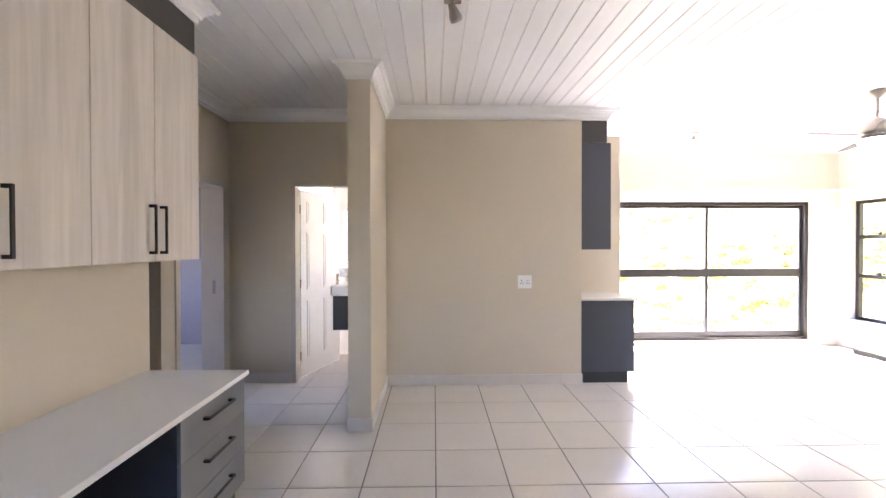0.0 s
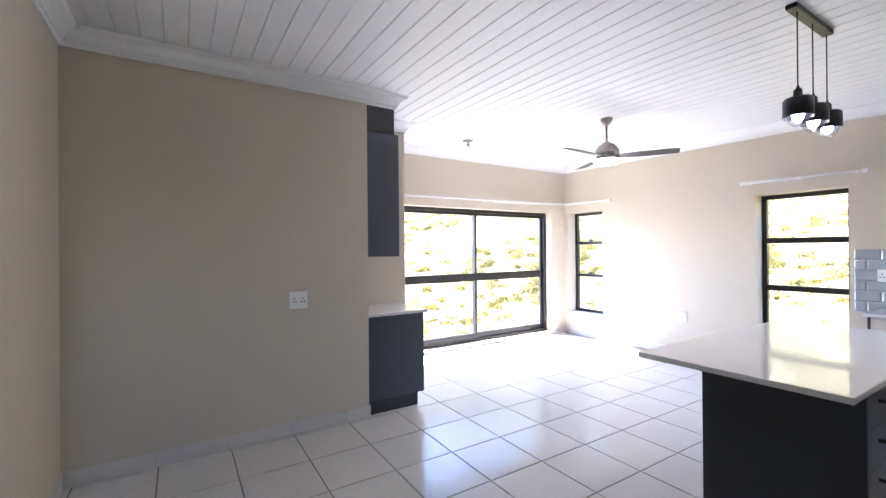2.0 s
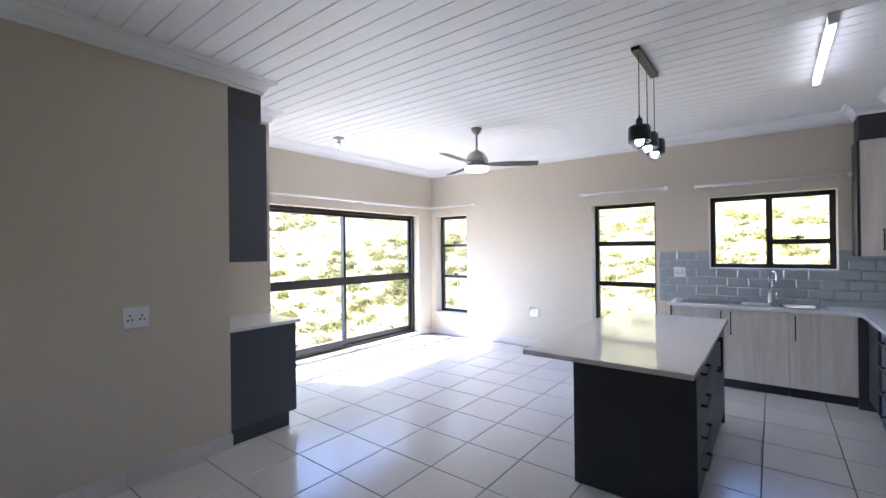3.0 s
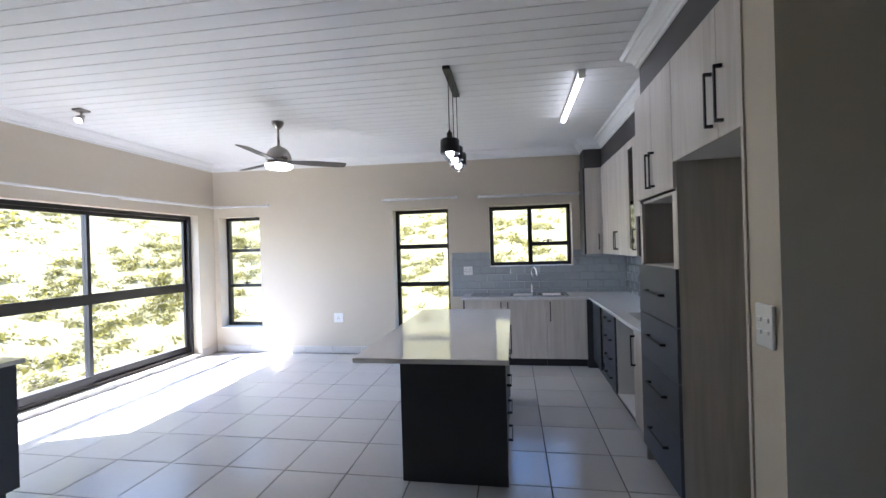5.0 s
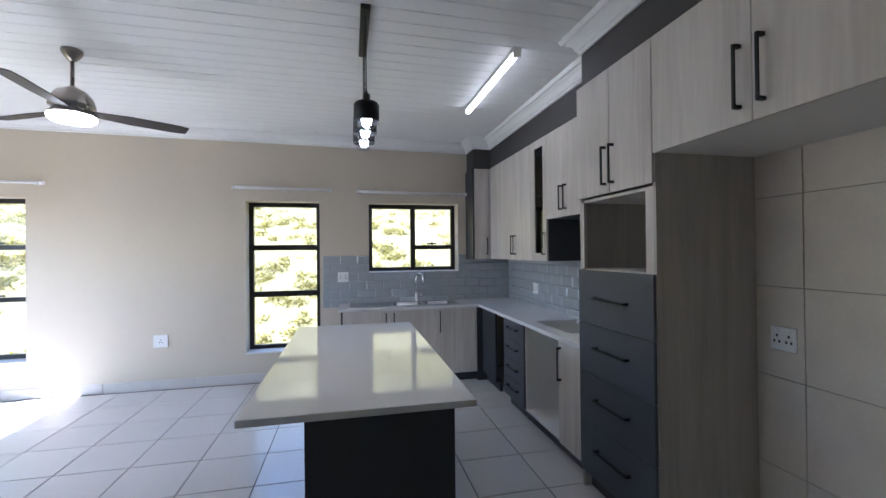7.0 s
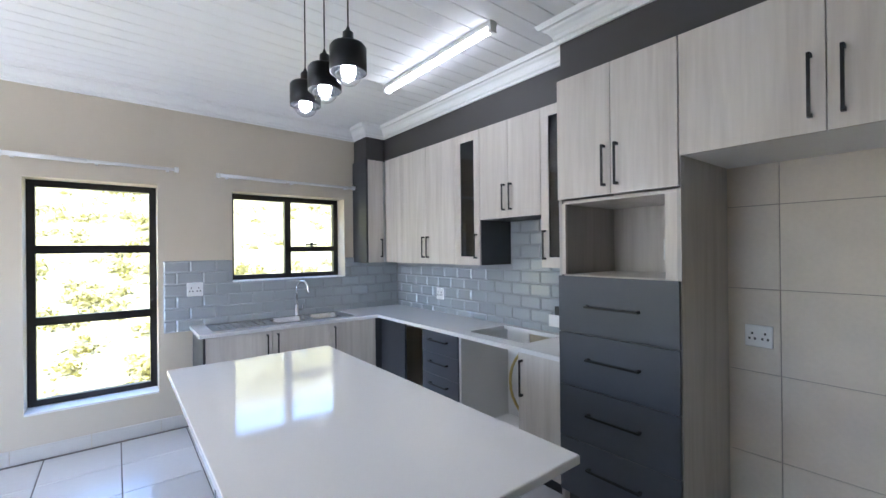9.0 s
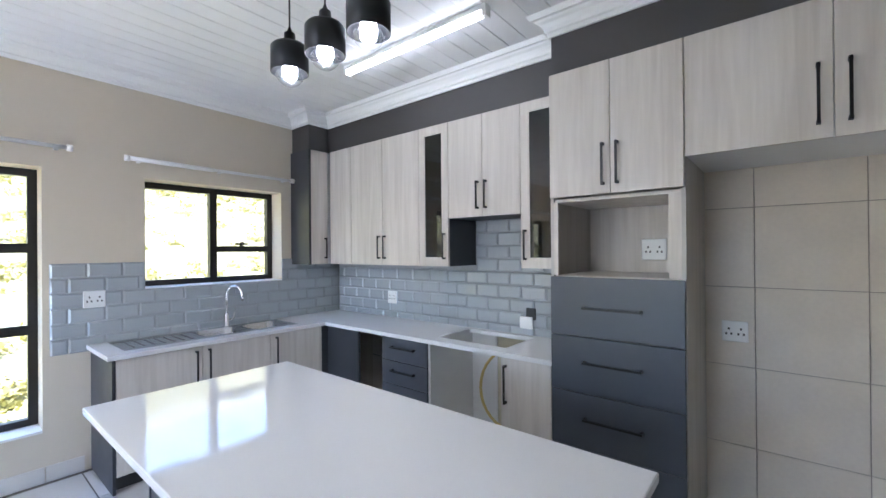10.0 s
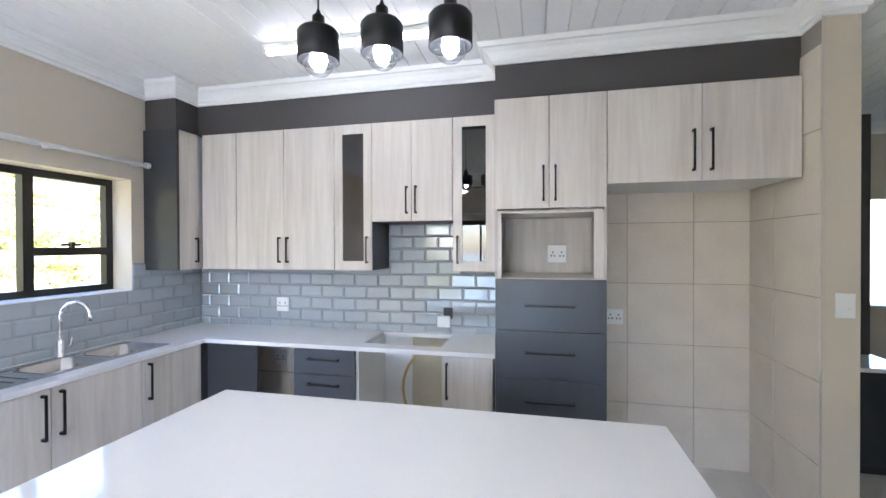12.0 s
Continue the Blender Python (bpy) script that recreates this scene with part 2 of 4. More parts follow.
# ---- plan ----
CEIL = 2.89
S, E, N, A = -0.04, 5.95, 6.10, 4.475       # inner faces: cabinet wall, window wall, sliding-door wall, socket wall
XG, YG = 6.13, 6.225                        # planes of the window frames
W1 = (5.31, 0.385, 6.015, 2.11)
W2 = (2.355, 0.345, 3.18, 2.105)
WK = (0.645, 1.25, 1.775, 2.10)
SL = (2.50, 0.05, 5.61, 2.115)
CT = 0.879                                  # worktop height
TOP = 3.05

wall_x("wall_east", E, E + 0.25, S - 0.2, N + 0.25, -0.05, TOP, [W1, W2, WK], "beige painted wall with three windows")
wall_y("wall_north", N, N + 0.25, 2.29, E, -0.05, TOP, [SL], "beige painted wall round the sliding door")
wall_y("wall_south", S - 0.2, S, 1.455, E, -0.05, TOP, [], "beige painted wall behind the kitchen units")
wall_x("wall_nib", 1.30, 1.455, -1.9, 0.73, -0.05, TOP, [], "beige nib wall beside the fridge recess")
wall_y("wall_back", -2.1, -1.9, -1.9, 1.455, -0.05, TOP, [(-1.25, 0.95, -0.4, 2.05)], "beige painted wall closing the passage")
wall_x("wall_desk", -1.9, -1.70, -1.9, 2.58, -0.05, TOP, [], "beige painted wall behind the desk")
wall_y("wall_passage", 2.40, 2.58, -2.4, -1.9, -0.05, TOP, [], "beige painted wall at the passage corner")
wall_x("wall_passage_west", -2.4, -2.2, 2.58, 6.4, -0.05, TOP, [(2.66, -0.05, 3.47, 2.11), (3.67, -0.05, 4.47, 2.11)], "beige painted passage wall with a doorway and an added opening")
wall_y("wall_bathroom", 4.60, 4.72, -2.2, -0.69, -0.05, TOP, [(-1.50, -0.05, -0.72, 2.12)], "beige painted wall with the bathroom doorway")
wall_x("wall_divider", -0.69, -0.51, 3.385, 4.72, -0.05, TOP, [], "beige nib wall at the end of the passage")
wall_y("wall_socket", A, A + 0.2, -0.51, 1.56, -0.05, TOP, [], "plain beige painted wall with a double socket")
wall_x("wall_bar_back", 1.40, 1.56, A + 0.2, 5.18, -0.05, TOP, [], "beige painted wall behind the bar unit")
wall_x("wall_bar_return", 2.09, 2.29, 5.38, N + 0.25, -0.05, TOP, [], "beige painted return wall beside the sliding door")
wall_y("wall_bar_side", 5.18, 5.38, 1.40, 2.29, -0.05, TOP, [], "beige painted side wall of the bar niche")
# rooms seen through the doorways
wall_y("wall_bathroom_north", 5.75, 5.95, -2.2, 1.40, -0.05, TOP, [(-2.15, 1.0, -1.38, 2.3), (-0.30, 1.05, 0.8, 2.3)], "pale tiled bathroom wall with a window", M_WHITE)
wall_x("wall_bathroom_east", 1.20, 1.40, A + 0.2, 6.0, -0.05, TOP, [], "pale bathroom wall", M_WHITE)
wall_x("wall_west_room", -5.4, -5.2, 2.0, 6.6, -0.05, TOP, [(3.3, 1.0, 4.8, 2.1)], "pale lilac-grey wall of the room beyond", M_LILAC)
wall_y("wall_west_room_north", 6.4, 6.6, -5.2, -2.2, -0.05, TOP, [], "pale wall of the room beyond", M_LILAC)
wall_y("wall_west_room_south", 1.8, 2.0, -5.4, -2.2, -0.05, TOP, [], "pale wall of the room beyond", M_LILAC)
wall_x("wall_store", -2.4, -2.2, 2.0, 2.40, -0.05, TOP, [], "pale wall of the room beyond", M_LILAC)

# boarded ceiling, boards along y with a V joint between them
bm = bmesh.new()
x = -5.529
while x < E + 0.1:
    g, d, w = 0.0045, 0.007, 0.133
    prof = [(x, CEIL + d), (x + g, CEIL), (x + w - g, CEIL), (x + w, CEIL + d)]
    rows = [[bm.verts.new((px, yy, pz + 0.014 * (yy - 2.5))) for px, pz in prof] for yy in (-2.0, 6.5)]
    for k in range(3):
        bm.faces.new((rows[0][k], rows[0][k + 1], rows[1][k + 1], rows[1][k]))
    x += w
cube(bm, -5.4, -2.1, CEIL + 0.075, E + 0.25, 6.6, CEIL + 0.12)
structure("ceiling", bm, M_CEIL, "white tongue-and-groove boarded ceiling", "ceiling")
structure("roof_slab", box((-5.6, -2.3, TOP, E + 0.3, 6.7, TOP + 0.15)), M_OUT, "plain roof over the house", "roof")

# moulded cornice all round the room
def rise(y):
    """The ceiling climbs gently towards the sliding door."""
    return 0.014 * (y - 2.5)


RING = [(E, N), (E, 0.52), (5.66, 0.52), (5.66, 0.30), (3.165, 0.30), (3.165, 0.535), (1.455, 0.535), (1.455, 0.73), (1.30, 0.73), (1.30, -1.9),
        (-1.70, -1.9), (-1.70, -1.0), (-1.40, -1.0), (-1.40, 2.54), (-1.70, 2.54), (-1.70, 2.58), (-2.2, 2.58), (-2.2, 4.60), (-0.69, 4.60), (-0.69, 3.385), (-0.51, 3.385), (-0.51, A),
        (1.56, A), (1.56, 4.50), (1.84, 4.50), (1.84, 5.18), (2.29, 5.18), (2.29, N)]
PROF = [(0.0, 2.775), (0.014, 2.775), (0.016, 2.796), (0.028, 2.802), (0.034, 2.822), (0.050, 2.842), (0.066, 2.852), (0.074, 2.862), (0.092, 2.864), (0.098, 2.876), (0.108, CEIL)]
bm = bmesh.new()
loops = []
for i, p in enumerate(RING):
    a, b, c = Vector(RING[i - 1]), Vector(p), Vector(RING[(i + 1) % len(RING)])
    n1 = Vector(((b - a).y, -(b - a).x)).normalized()
    n2 = Vector(((c - b).y, -(c - b).x)).normalized()
    mit = (n1 + n2) / max(0.5, 1 + n1.dot(n2))
    loops.append([bm.verts.new((b.x + mit.x * o, b.y + mit.y * o, z + rise(b.y + mit.y * o))) for o, z in PROF])
for i in range(len(RING)):
    a, b = loops[i], loops[(i + 1) % len(RING)]
    for k in range(len(PROF) - 1):
        bm.faces.new((a[k], b[k], b[k + 1], a[k + 1]))
structure("cornice", bm, M_CORN, "white moulded cornice under the ceiling", "cornice")

# dark painted bulkheads above the units
structure("bulkhead_tower", box((1.457, S, 2.522, 3.165, 0.535, CEIL + 0.005)), M_SOFFIT, "dark grey painted bulkhead above the tall units", "bulkhead")
structure("bulkhead_wall_units", box((3.167, S, 2.506, 5.66, 0.30, CEIL + 0.005), (5.66, S, 2.506, E, 0.52, CEIL + 0.005)), M_SOFFIT, "dark grey painted bulkhead above the wall units", "bulkhead")
structure("bulkhead_bar", box((1.562, 4.50, 2.575, 1.84, 5.178, CEIL + 0.005)), M_SOFFIT, "dark grey painted bulkhead above the bar unit", "bulkhead")
structure("bulkhead_desk", box((-1.698, -1.0, 2.58, -1.40, 2.54, CEIL + 0.005)), M_SOFFIT, "dark grey painted bulkhead above the desk units", "bulkhead")


# ---- windows ----
def pane(name, b, parent, material=None):
    ob = part(name, box(b), material or M_GLASS, parent)
    ob.visible_shadow = False
    return ob


def window_x(name, w, bars, label, sashes=()):
    """Aluminium window in the east wall. bars: (y0, z0, y1, z1) of mullions and transoms."""
    y0, z0, y1, z1 = w
    t = thing(name, label, "window", (XG, (y0 + y1) / 2, z0), kind="structure")
    f = 0.05
    part("window_frame", box((XG, y0, z0, XG + 0.06, y0 + f, z1), (XG, y1 - f, z0, XG + 0.06, y1, z1), (XG, y0 + f, z0, XG + 0.06, y1 - f, z0 + f), (XG, y0 + f, z1 - f, XG + 0.06, y1 - f, z1)), M_ALU, t)
    for b in bars:
        part("transom", box((XG - 0.008, b[0], b[1], XG + 0.055, b[2], b[3])), M_ALU, t)
    for b in sashes:
        part("window_stay", box((XG - 0.03, b[0], b[1], XG - 0.012, b[0] + 0.12, b[1] + 0.018), (XG - 0.045, b[0] + 0.05, b[1] - 0.01, XG - 0.012, b[0] + 0.07, b[1] + 0.03)), M_ALU, t)
    pane("pane", (XG + 0.028, y0 + f, z0 + f, XG + 0.034, y1 - f, z1 - f), t)
    part("window_sill", box((E - 0.004, y0 + 0.001, z0 - 0.012, XG, y1 - 0.001, z0 + 0.004)), M_PLASTIC, t, "white painted sill")
    return t


window_x("window_1", W1, [(5.36, 1.56, 5.965, 1.61), (5.36, 1.00, 5.965, 1.05)], "tall narrow black aluminium window in three lights", [(5.6, 1.62), (5.6, 1.06)])
window_x("window_2", W2, [(2.405, 1.53, 3.13, 1.595), (2.405, 0.97, 3.13, 1.035)], "tall black aluminium window in three lights")
window_x("window_3", WK, [(1.175, 1.30, 1.235, 2.05), (0.695, 1.525, 1.175, 1.58)], "black aluminium kitchen window with a small fanlight", [(0.9, 1.59)])

slider = thing("sliding_door", "wide black aluminium sliding door with low rail, closed", "sliding door", (4.05, YG, 0.05), kind="structure")
x0, z0, x1, z1 = SL
part("door_frame", box((x0, YG, z0, x0 + 0.05, YG + 0.09, z1), (x1 - 0.05, YG, z0, x1, YG + 0.09, z1), (x0 + 0.05, YG, z1 - 0.045, x1 - 0.05, YG + 0.09, z1), (x0 + 0.05, YG, z0, x1 - 0.05, YG + 0.09, z0 + 0.04)), M_ALU, slider)
for k, (a, b) in enumerate(((x0 + 0.05, 4.095), (4.055, x1 - 0.05))):
    yy = YG + 0.012 + 0.038 * k
    leaf = part("door_leaf", box((a, yy, z0 + 0.042, a + 0.04, yy + 0.034, z1 - 0.047), (b - 0.04, yy, z0 + 0.042, b, yy + 0.034, z1 - 0.047), (a + 0.04, yy, z1 - 0.09, b - 0.04, yy + 0.034, z1 - 0.047),
                (a + 0.04, yy, z0 + 0.042, b - 0.04, yy + 0.034, z0 + 0.125), (a + 0.04, yy, 0.995, b - 0.04, yy + 0.034, 1.115)), M_ALU, slider)
    pane("pane", (a + 0.035, yy + 0.014, 1.112, b - 0.035, yy + 0.02, z1 - 0.085), leaf)
    pane("pane", (a + 0.035, yy + 0.014, z0 + 0.12, b - 0.035, yy + 0.02, 1.0), leaf)
structure("door_threshold", box((SL[0], N - 0.003, -0.02, SL[2], N + 0.25, 0.048)), M_SKIRT, "pale tiled threshold under the sliding door", "threshold")


def rail(label, pts):
    """White curtain rail with end caps and brackets, along x or y."""
    (ax, ay, az), (bx, by, bz) = pts
    t = thing("curtain_rail", label, "curtain rail", ((ax + bx) / 2, (ay + by) / 2, az), "curtain rails")
    part("rail", tube(bmesh.new(), [(ax, ay, az), (bx, by, bz)], 0.014), M_PLASTIC, t)
    part("rail", tube(bmesh.new(), [(ax * 0.45 + bx * 0.55, ay * 0.45 + by * 0.55, az + 0.003), (bx, by, bz + 0.003)], 0.0185), M_PLASTIC, t)
    d = (Vector(pts[1]) - Vector(pts[0])).normalized()
    out = Vector((1, 0, 0)) if abs(d.y) > 0.5 else Vector((0, 1, 0))
    for f in (0.0, 1.0):
        p = Vector(pts[0]).lerp(Vector(pts[1]), f)
        part("end_cap", tube(bmesh.new(), [p - d * 0.015, p + d * 0.015], 0.024), M_PLASTIC, t)
    for f in (0.06, 0.5, 0.94):
        p = Vector(pts[0]).lerp(Vector(pts[1]), f)
        q = p + out * 0.05
        part("bracket", box((min(p.x, q.x) - 0.01, min(p.y, q.y) - 0.01, p.z - 0.018, max(p.x, q.x) + 0.01, max(p.y, q.y) + 0.01, p.z + 0.012)), M_PLASTIC, t)


rail("white extendable curtain rail above the corner window", ((E - 0.06, 5.13, 2.255), (E - 0.06, 6.03, 2.262)))
rail("white extendable curtain rail above the tall window", ((E - 0.06, 2.22, 2.243), (E - 0.06, 3.29, 2.25)))
rail("white extendable curtain rail above the kitchen window", ((E - 0.06, 0.56, 2.22), (E - 0.06, 1.90, 2.228)))
rail("long white curtain rail above the sliding door", ((2.40, N - 0.06, 2.235), (5.86, N - 0.06, 2.262)))


# ---- doors of the passage ----
def handle_lever(parent, x, y, z, dx, dy, n):
    bm = bmesh.new()
    cube(bm, x - 0.02 - 0.004 * abs(n[0]), y - 0.02, z - 0.09, x + 0.02, y + 0.02, z + 0.09)
    tube(bm, [(x, y, z), (x + n[0] * 0.05, y + n[1] * 0.05, z), (x + n[0] * 0.05 + dx, y + n[1] * 0.05 + dy, z)], 0.009)
    part("door_handle", bm, M_CHROME, parent, "chrome lever handle")


bf = thing("door_frame", "cream painted steel frame of the bathroom doorway", "door frame", (-1.11, 4.60, 0), kind="structure")
part("jamb", box((-1.545, 4.585, 0, -1.495, 4.735, 2.165)), M_FRAME, bf)
part("jamb", box((-0.725, 4.605, 0, -0.695, 4.735, 2.165)), M_FRAME, bf)
part("head", box((-1.495, 4.585, 2.115, -0.725, 4.735, 2.165)), M_FRAME, bf)

# six-panel door, opened into the bathroom
bd = thing("door_1", "white six-panel door standing open into the bathroom", "door", (-1.49, 4.735, 0.01), kind="structure")
L = 0.77
ang = radians(70)
bm = bmesh.new()
cube(bm, 0, 0.0, 0.01, L, 0.03, 2.10)
for sx0, sx1 in ((0.10, 0.35), (0.42, 0.67)):
    for sz0, sz1 in ((0.22, 0.85), (0.98, 1.62), (1.74, 1.98)):
        for yy, s in ((-0.010, 1), (0.034, 1)):
            cube(bm, sx0, yy, sz0, sx1, yy + 0.006, sz1)
            cube(bm, sx0 + 0.03, yy - 0.004, sz0 + 0.03, sx1 - 0.03, yy + 0.010, sz1 - 0.03)
bmesh.ops.rotate(bm, verts=bm.verts, cent=(0, 0, 0), matrix=Matrix.Rotation(ang, 3, 'Z'))
bmesh.ops.translate(bm, verts=bm.verts, vec=(-1.488, 4.745, 0))
part("door_leaf", bm, M_DOORW, bd)
hx, hy = -1.488 + 0.70 * math.cos(ang) , 4.745 + 0.70 * math.sin(ang)
handle_lever(bd, hx + 0.01, hy - 0.005, 1.03, -0.09 * math.cos(ang), -0.09 * math.sin(ang), (math.sin(ang), -math.cos(ang)))
for z in (0.25, 1.05, 1.88):
    part("hinge", box((-1.497, 4.725, z - 0.05, -1.483, 4.74, z + 0.05)), M_NICKEL, bd)

# the second frame is added, round the panel that stands in for shade
for nm, y0, y1, lab in (("door_frame", 3.67, 4.47, "pale painted frame of an open doorway"), ("door_frame", 2.66, 3.47, "grey painted frame added round the panel that stands in for shade")):
    t = thing(nm, lab, "door frame", (-2.2, (y0 + y1) / 2, 0), kind="structure")
    part("jamb", box((-2.415, y0 - 0.03, 0, -2.185, y0 + 0.03, 2.14)), M_FRAME, t)
    part("jamb", box((-2.415, y1 - 0.03, 0, -2.185, y1 + 0.03, 2.14)), M_FRAME, t)
    part("head", box((-2.415, y0 + 0.03, 2.08, -2.185, y1 - 0.03, 2.14)), M_FRAME, t)
    if y0 > 3:
        part("strike_plate", box((-2.30, 4.436, 0.98, -2.27, 4.442, 1.12)), M_NICKEL, t)
# added panel, no real door: its dark brown stands for wall in shade
cd = thing("wall_shade_panel", "dark brown panel standing in for a shaded wall, in a grey frame", "door", (-2.38, 3.06, 0), kind="structure")
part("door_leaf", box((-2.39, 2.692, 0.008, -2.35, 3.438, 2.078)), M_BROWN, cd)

# bathroom fittings seen through the doorway
v = thing("vanity_unit", "dark wall-hung vanity with a white basin", "vanity", (-0.5, 5.5, 0.42))
part("cabinet", box((-1.27, 5.30, 0.42, 0.1, 5.748, 0.85)), M_DARK, v, bevel=0.004)
part("basin", box((-1.29, 5.25, 0.85, 0.12, 5.748, 0.98)), M_PLASTIC, v, "white ceramic basin", bevel=0.02)
m = thing("bathroom_mirror", "frameless mirror above the vanity", "mirror", (-0.35, 5.74, 1.25))
part("glass", box((-1.22, 5.725, 1.25, -0.40, 5.748, 1.95)), M_MIRROR, m)
structure("mosaic_band", box((-2.19, 5.738, 1.05, 1.19, 5.7485, 1.17)), M_MOSAIC, "grey mosaic tile band on the bathroom wall", "tiles")

# ---- skirting ----
SK = thing("skirting", "pale ceramic tile skirting along the walls", "skirting", (0, 0, 0), kind="structure")


def skirt(ax, ay, bx, by, nx, ny, start=0.0, h=0.105):
    """Skirting tiles along a wall from a to b, proud of it towards n."""
    d = Vector((bx - ax, by - ay))
    ln = d.length
    d /= ln
    u = -start
    while u < ln:
        a, b = max(u, 0) + 0.003, min(u + 0.4545, ln) - 0.003
        if b - a > 0.01:
            p, q = Vector((ax, ay)) + d * a, Vector((ax, ay)) + d * b + Vector((nx, ny)) * 0.011
            part("skirting_tile", box((min(p.x, q.x), min(p.y, q.y), 0.001, max(p.x, q.x), max(p.y, q.y), h)), M_SKIRT, SK)
        u += 0.4545


skirt(-0.51, A, 1.571, A, 0, -1, 0.42)
skirt(1.56, A - 0.011, 1.56, 4.498, 1, 0)
skirt(-0.51, 3.385, -0.51, A - 0.012, 1, 0, 0.2)
skirt(-0.701, 3.385, -0.499, 3.385, 0, -1)
skirt(-0.69, 3.385, -0.69, 4.585, -1, 0)
skirt(-2.2, 4.60, -1.546, 4.60, 0, -1, 0.15)
skirt(E, 2.14, E, N, -1, 0, 0.25)
skirt(5.61, N, E - 0.012, N, 0, -1)
skirt(2.29, 5.18, 2.29, N, 1, 0)
skirt(2.29, N, 2.50, N, 0, -1)
skirt(2.15, 5.18, 2.30, 5.18, 0, -1)
skirt(1.30, -1.9, 1.30, 0.73, -1, 0)
skirt(1.289, 0.73, 1.466, 0.73, 0, 1)
skirt(-2.2, 3.5, -2.2, 3.64, 1, 0)


# ---- kitchen units ----
def pull(parent, x, y, z, n, length=0.17, flat=False):
    """Black square bow handle, upright or level, standing off towards n."""
    n = Vector((*n, 0))
    side = Vector((-n.y, n.x, 0)) if flat else Vector((0, 0, 1))
    c = Vector((x, y, z))
    bm = bmesh.new()
    wd = Vector((0, 0, 1)) if flat else Vector((-n.y, n.x, 0))
    def blk(p, q, t):
        lo = [min(p[i], q[i]) - abs(t[i]) for i in range(3)]
        hi = [max(p[i], q[i]) + abs(t[i]) for i in range(3)]
        cube(bm, *lo, *hi)
    h = side * (length / 2)
    blk(c + n * 0.026 - h, c + n * 0.034 + h, wd * 0.0055)
    for s in (-1, 1):
        blk(c + n * 0.0005 + h * s - side * 0.007 * (1 + s), c + n * 0.026 + h * s + side * 0.007 * (1 - s), wd * 0.007)
    part("handle", bm, M_BLACK, parent, "black metal bow handle")


def front(parent, name, b, material, label=""):
    return part(name, box(b), material, parent, label, bevel=0.0015)


FY = 0.558     # front of tall and base units on the south wall
# tall unit with an open niche and four drawers
tall = thing("tall_unit", "tall unit with slate drawers, open oven niche and ash doors", "kitchen cabinet", (2.826, 0.25, 0))
part("side_panel", box((2.486, S, 0.0, 2.504, FY, 2.515)), M_WOODG, tall, "grey wood-grain side panel")
part("side_panel", box((3.149, S, 0.0, 3.167, FY, 2.515)), M_WOODG, tall)
part("back_panel", box((2.504, S, 0.10, 3.149, S + 0.02, 2.5)), M_WOOD, tall)
for z in (0.10, 1.358, 1.79, 2.497):
    part("shelf", box((2.504, S + 0.02, z, 3.149, FY - 0.02, z + 0.018)), M_WOOD, tall)
part("niche_trim", box((2.504, FY - 0.02, 1.378, 2.56, FY - 0.001, 1.79)), M_WOOD, tall)
part("niche_trim", box((3.125, FY - 0.02, 1.378, 3.149, FY - 0.001, 1.79)), M_WOOD, tall)
part("plinth", box((2.504, S, 0.0, 3.149, FY - 0.05, 0.10)), M_DARK, tall)
zs = [0.115, 0.437, 0.738, 1.045, 1.372]
for a, b in zip(zs, zs[1:]):
    dr = front(tall, "drawer", (2.490, FY, a + 0.002, 3.163, FY + 0.018, b - 0.002), M_DRAWER, "slate grey drawer front")
    pull(dr, 2.826, FY + 0.018, b - 0.135 if b < 1.3 else 1.205, (0, 1), 0.30, True)
for a, b, hx in ((2.490, 2.825, 2.79), (2.829, 3.163, 2.862)):
    dr = front(tall, "door", (a, FY, 1.815, b, FY + 0.018, 2.515), M_WOOD, "pale ash door")
    pull(dr, hx, FY + 0.018, 1.97, (0, 1), 0.22)

# cupboard over the fridge recess
over = thing("overhead_cupboard", "pale ash two-door cupboard over the fridge recess", "kitchen cabinet", (1.97, 0.25, 1.96))
part("carcass", box((1.475, S, 1.96, 2.484, FY - 0.002, 2.515)), M_WHITE, over)
for a, b, hx in ((1.475, 1.969, 1.925), (1.973, 2.484, 2.018)):
    dr = front(over, "door", (a, FY, 1.955, b, FY + 0.018, 2.515), M_WOOD)
    pull(dr, hx, FY + 0.018, 2.13, (0, 1), 0.24)

# wall units
UY, UZ, UT = 0.307, 1.40, 2.50


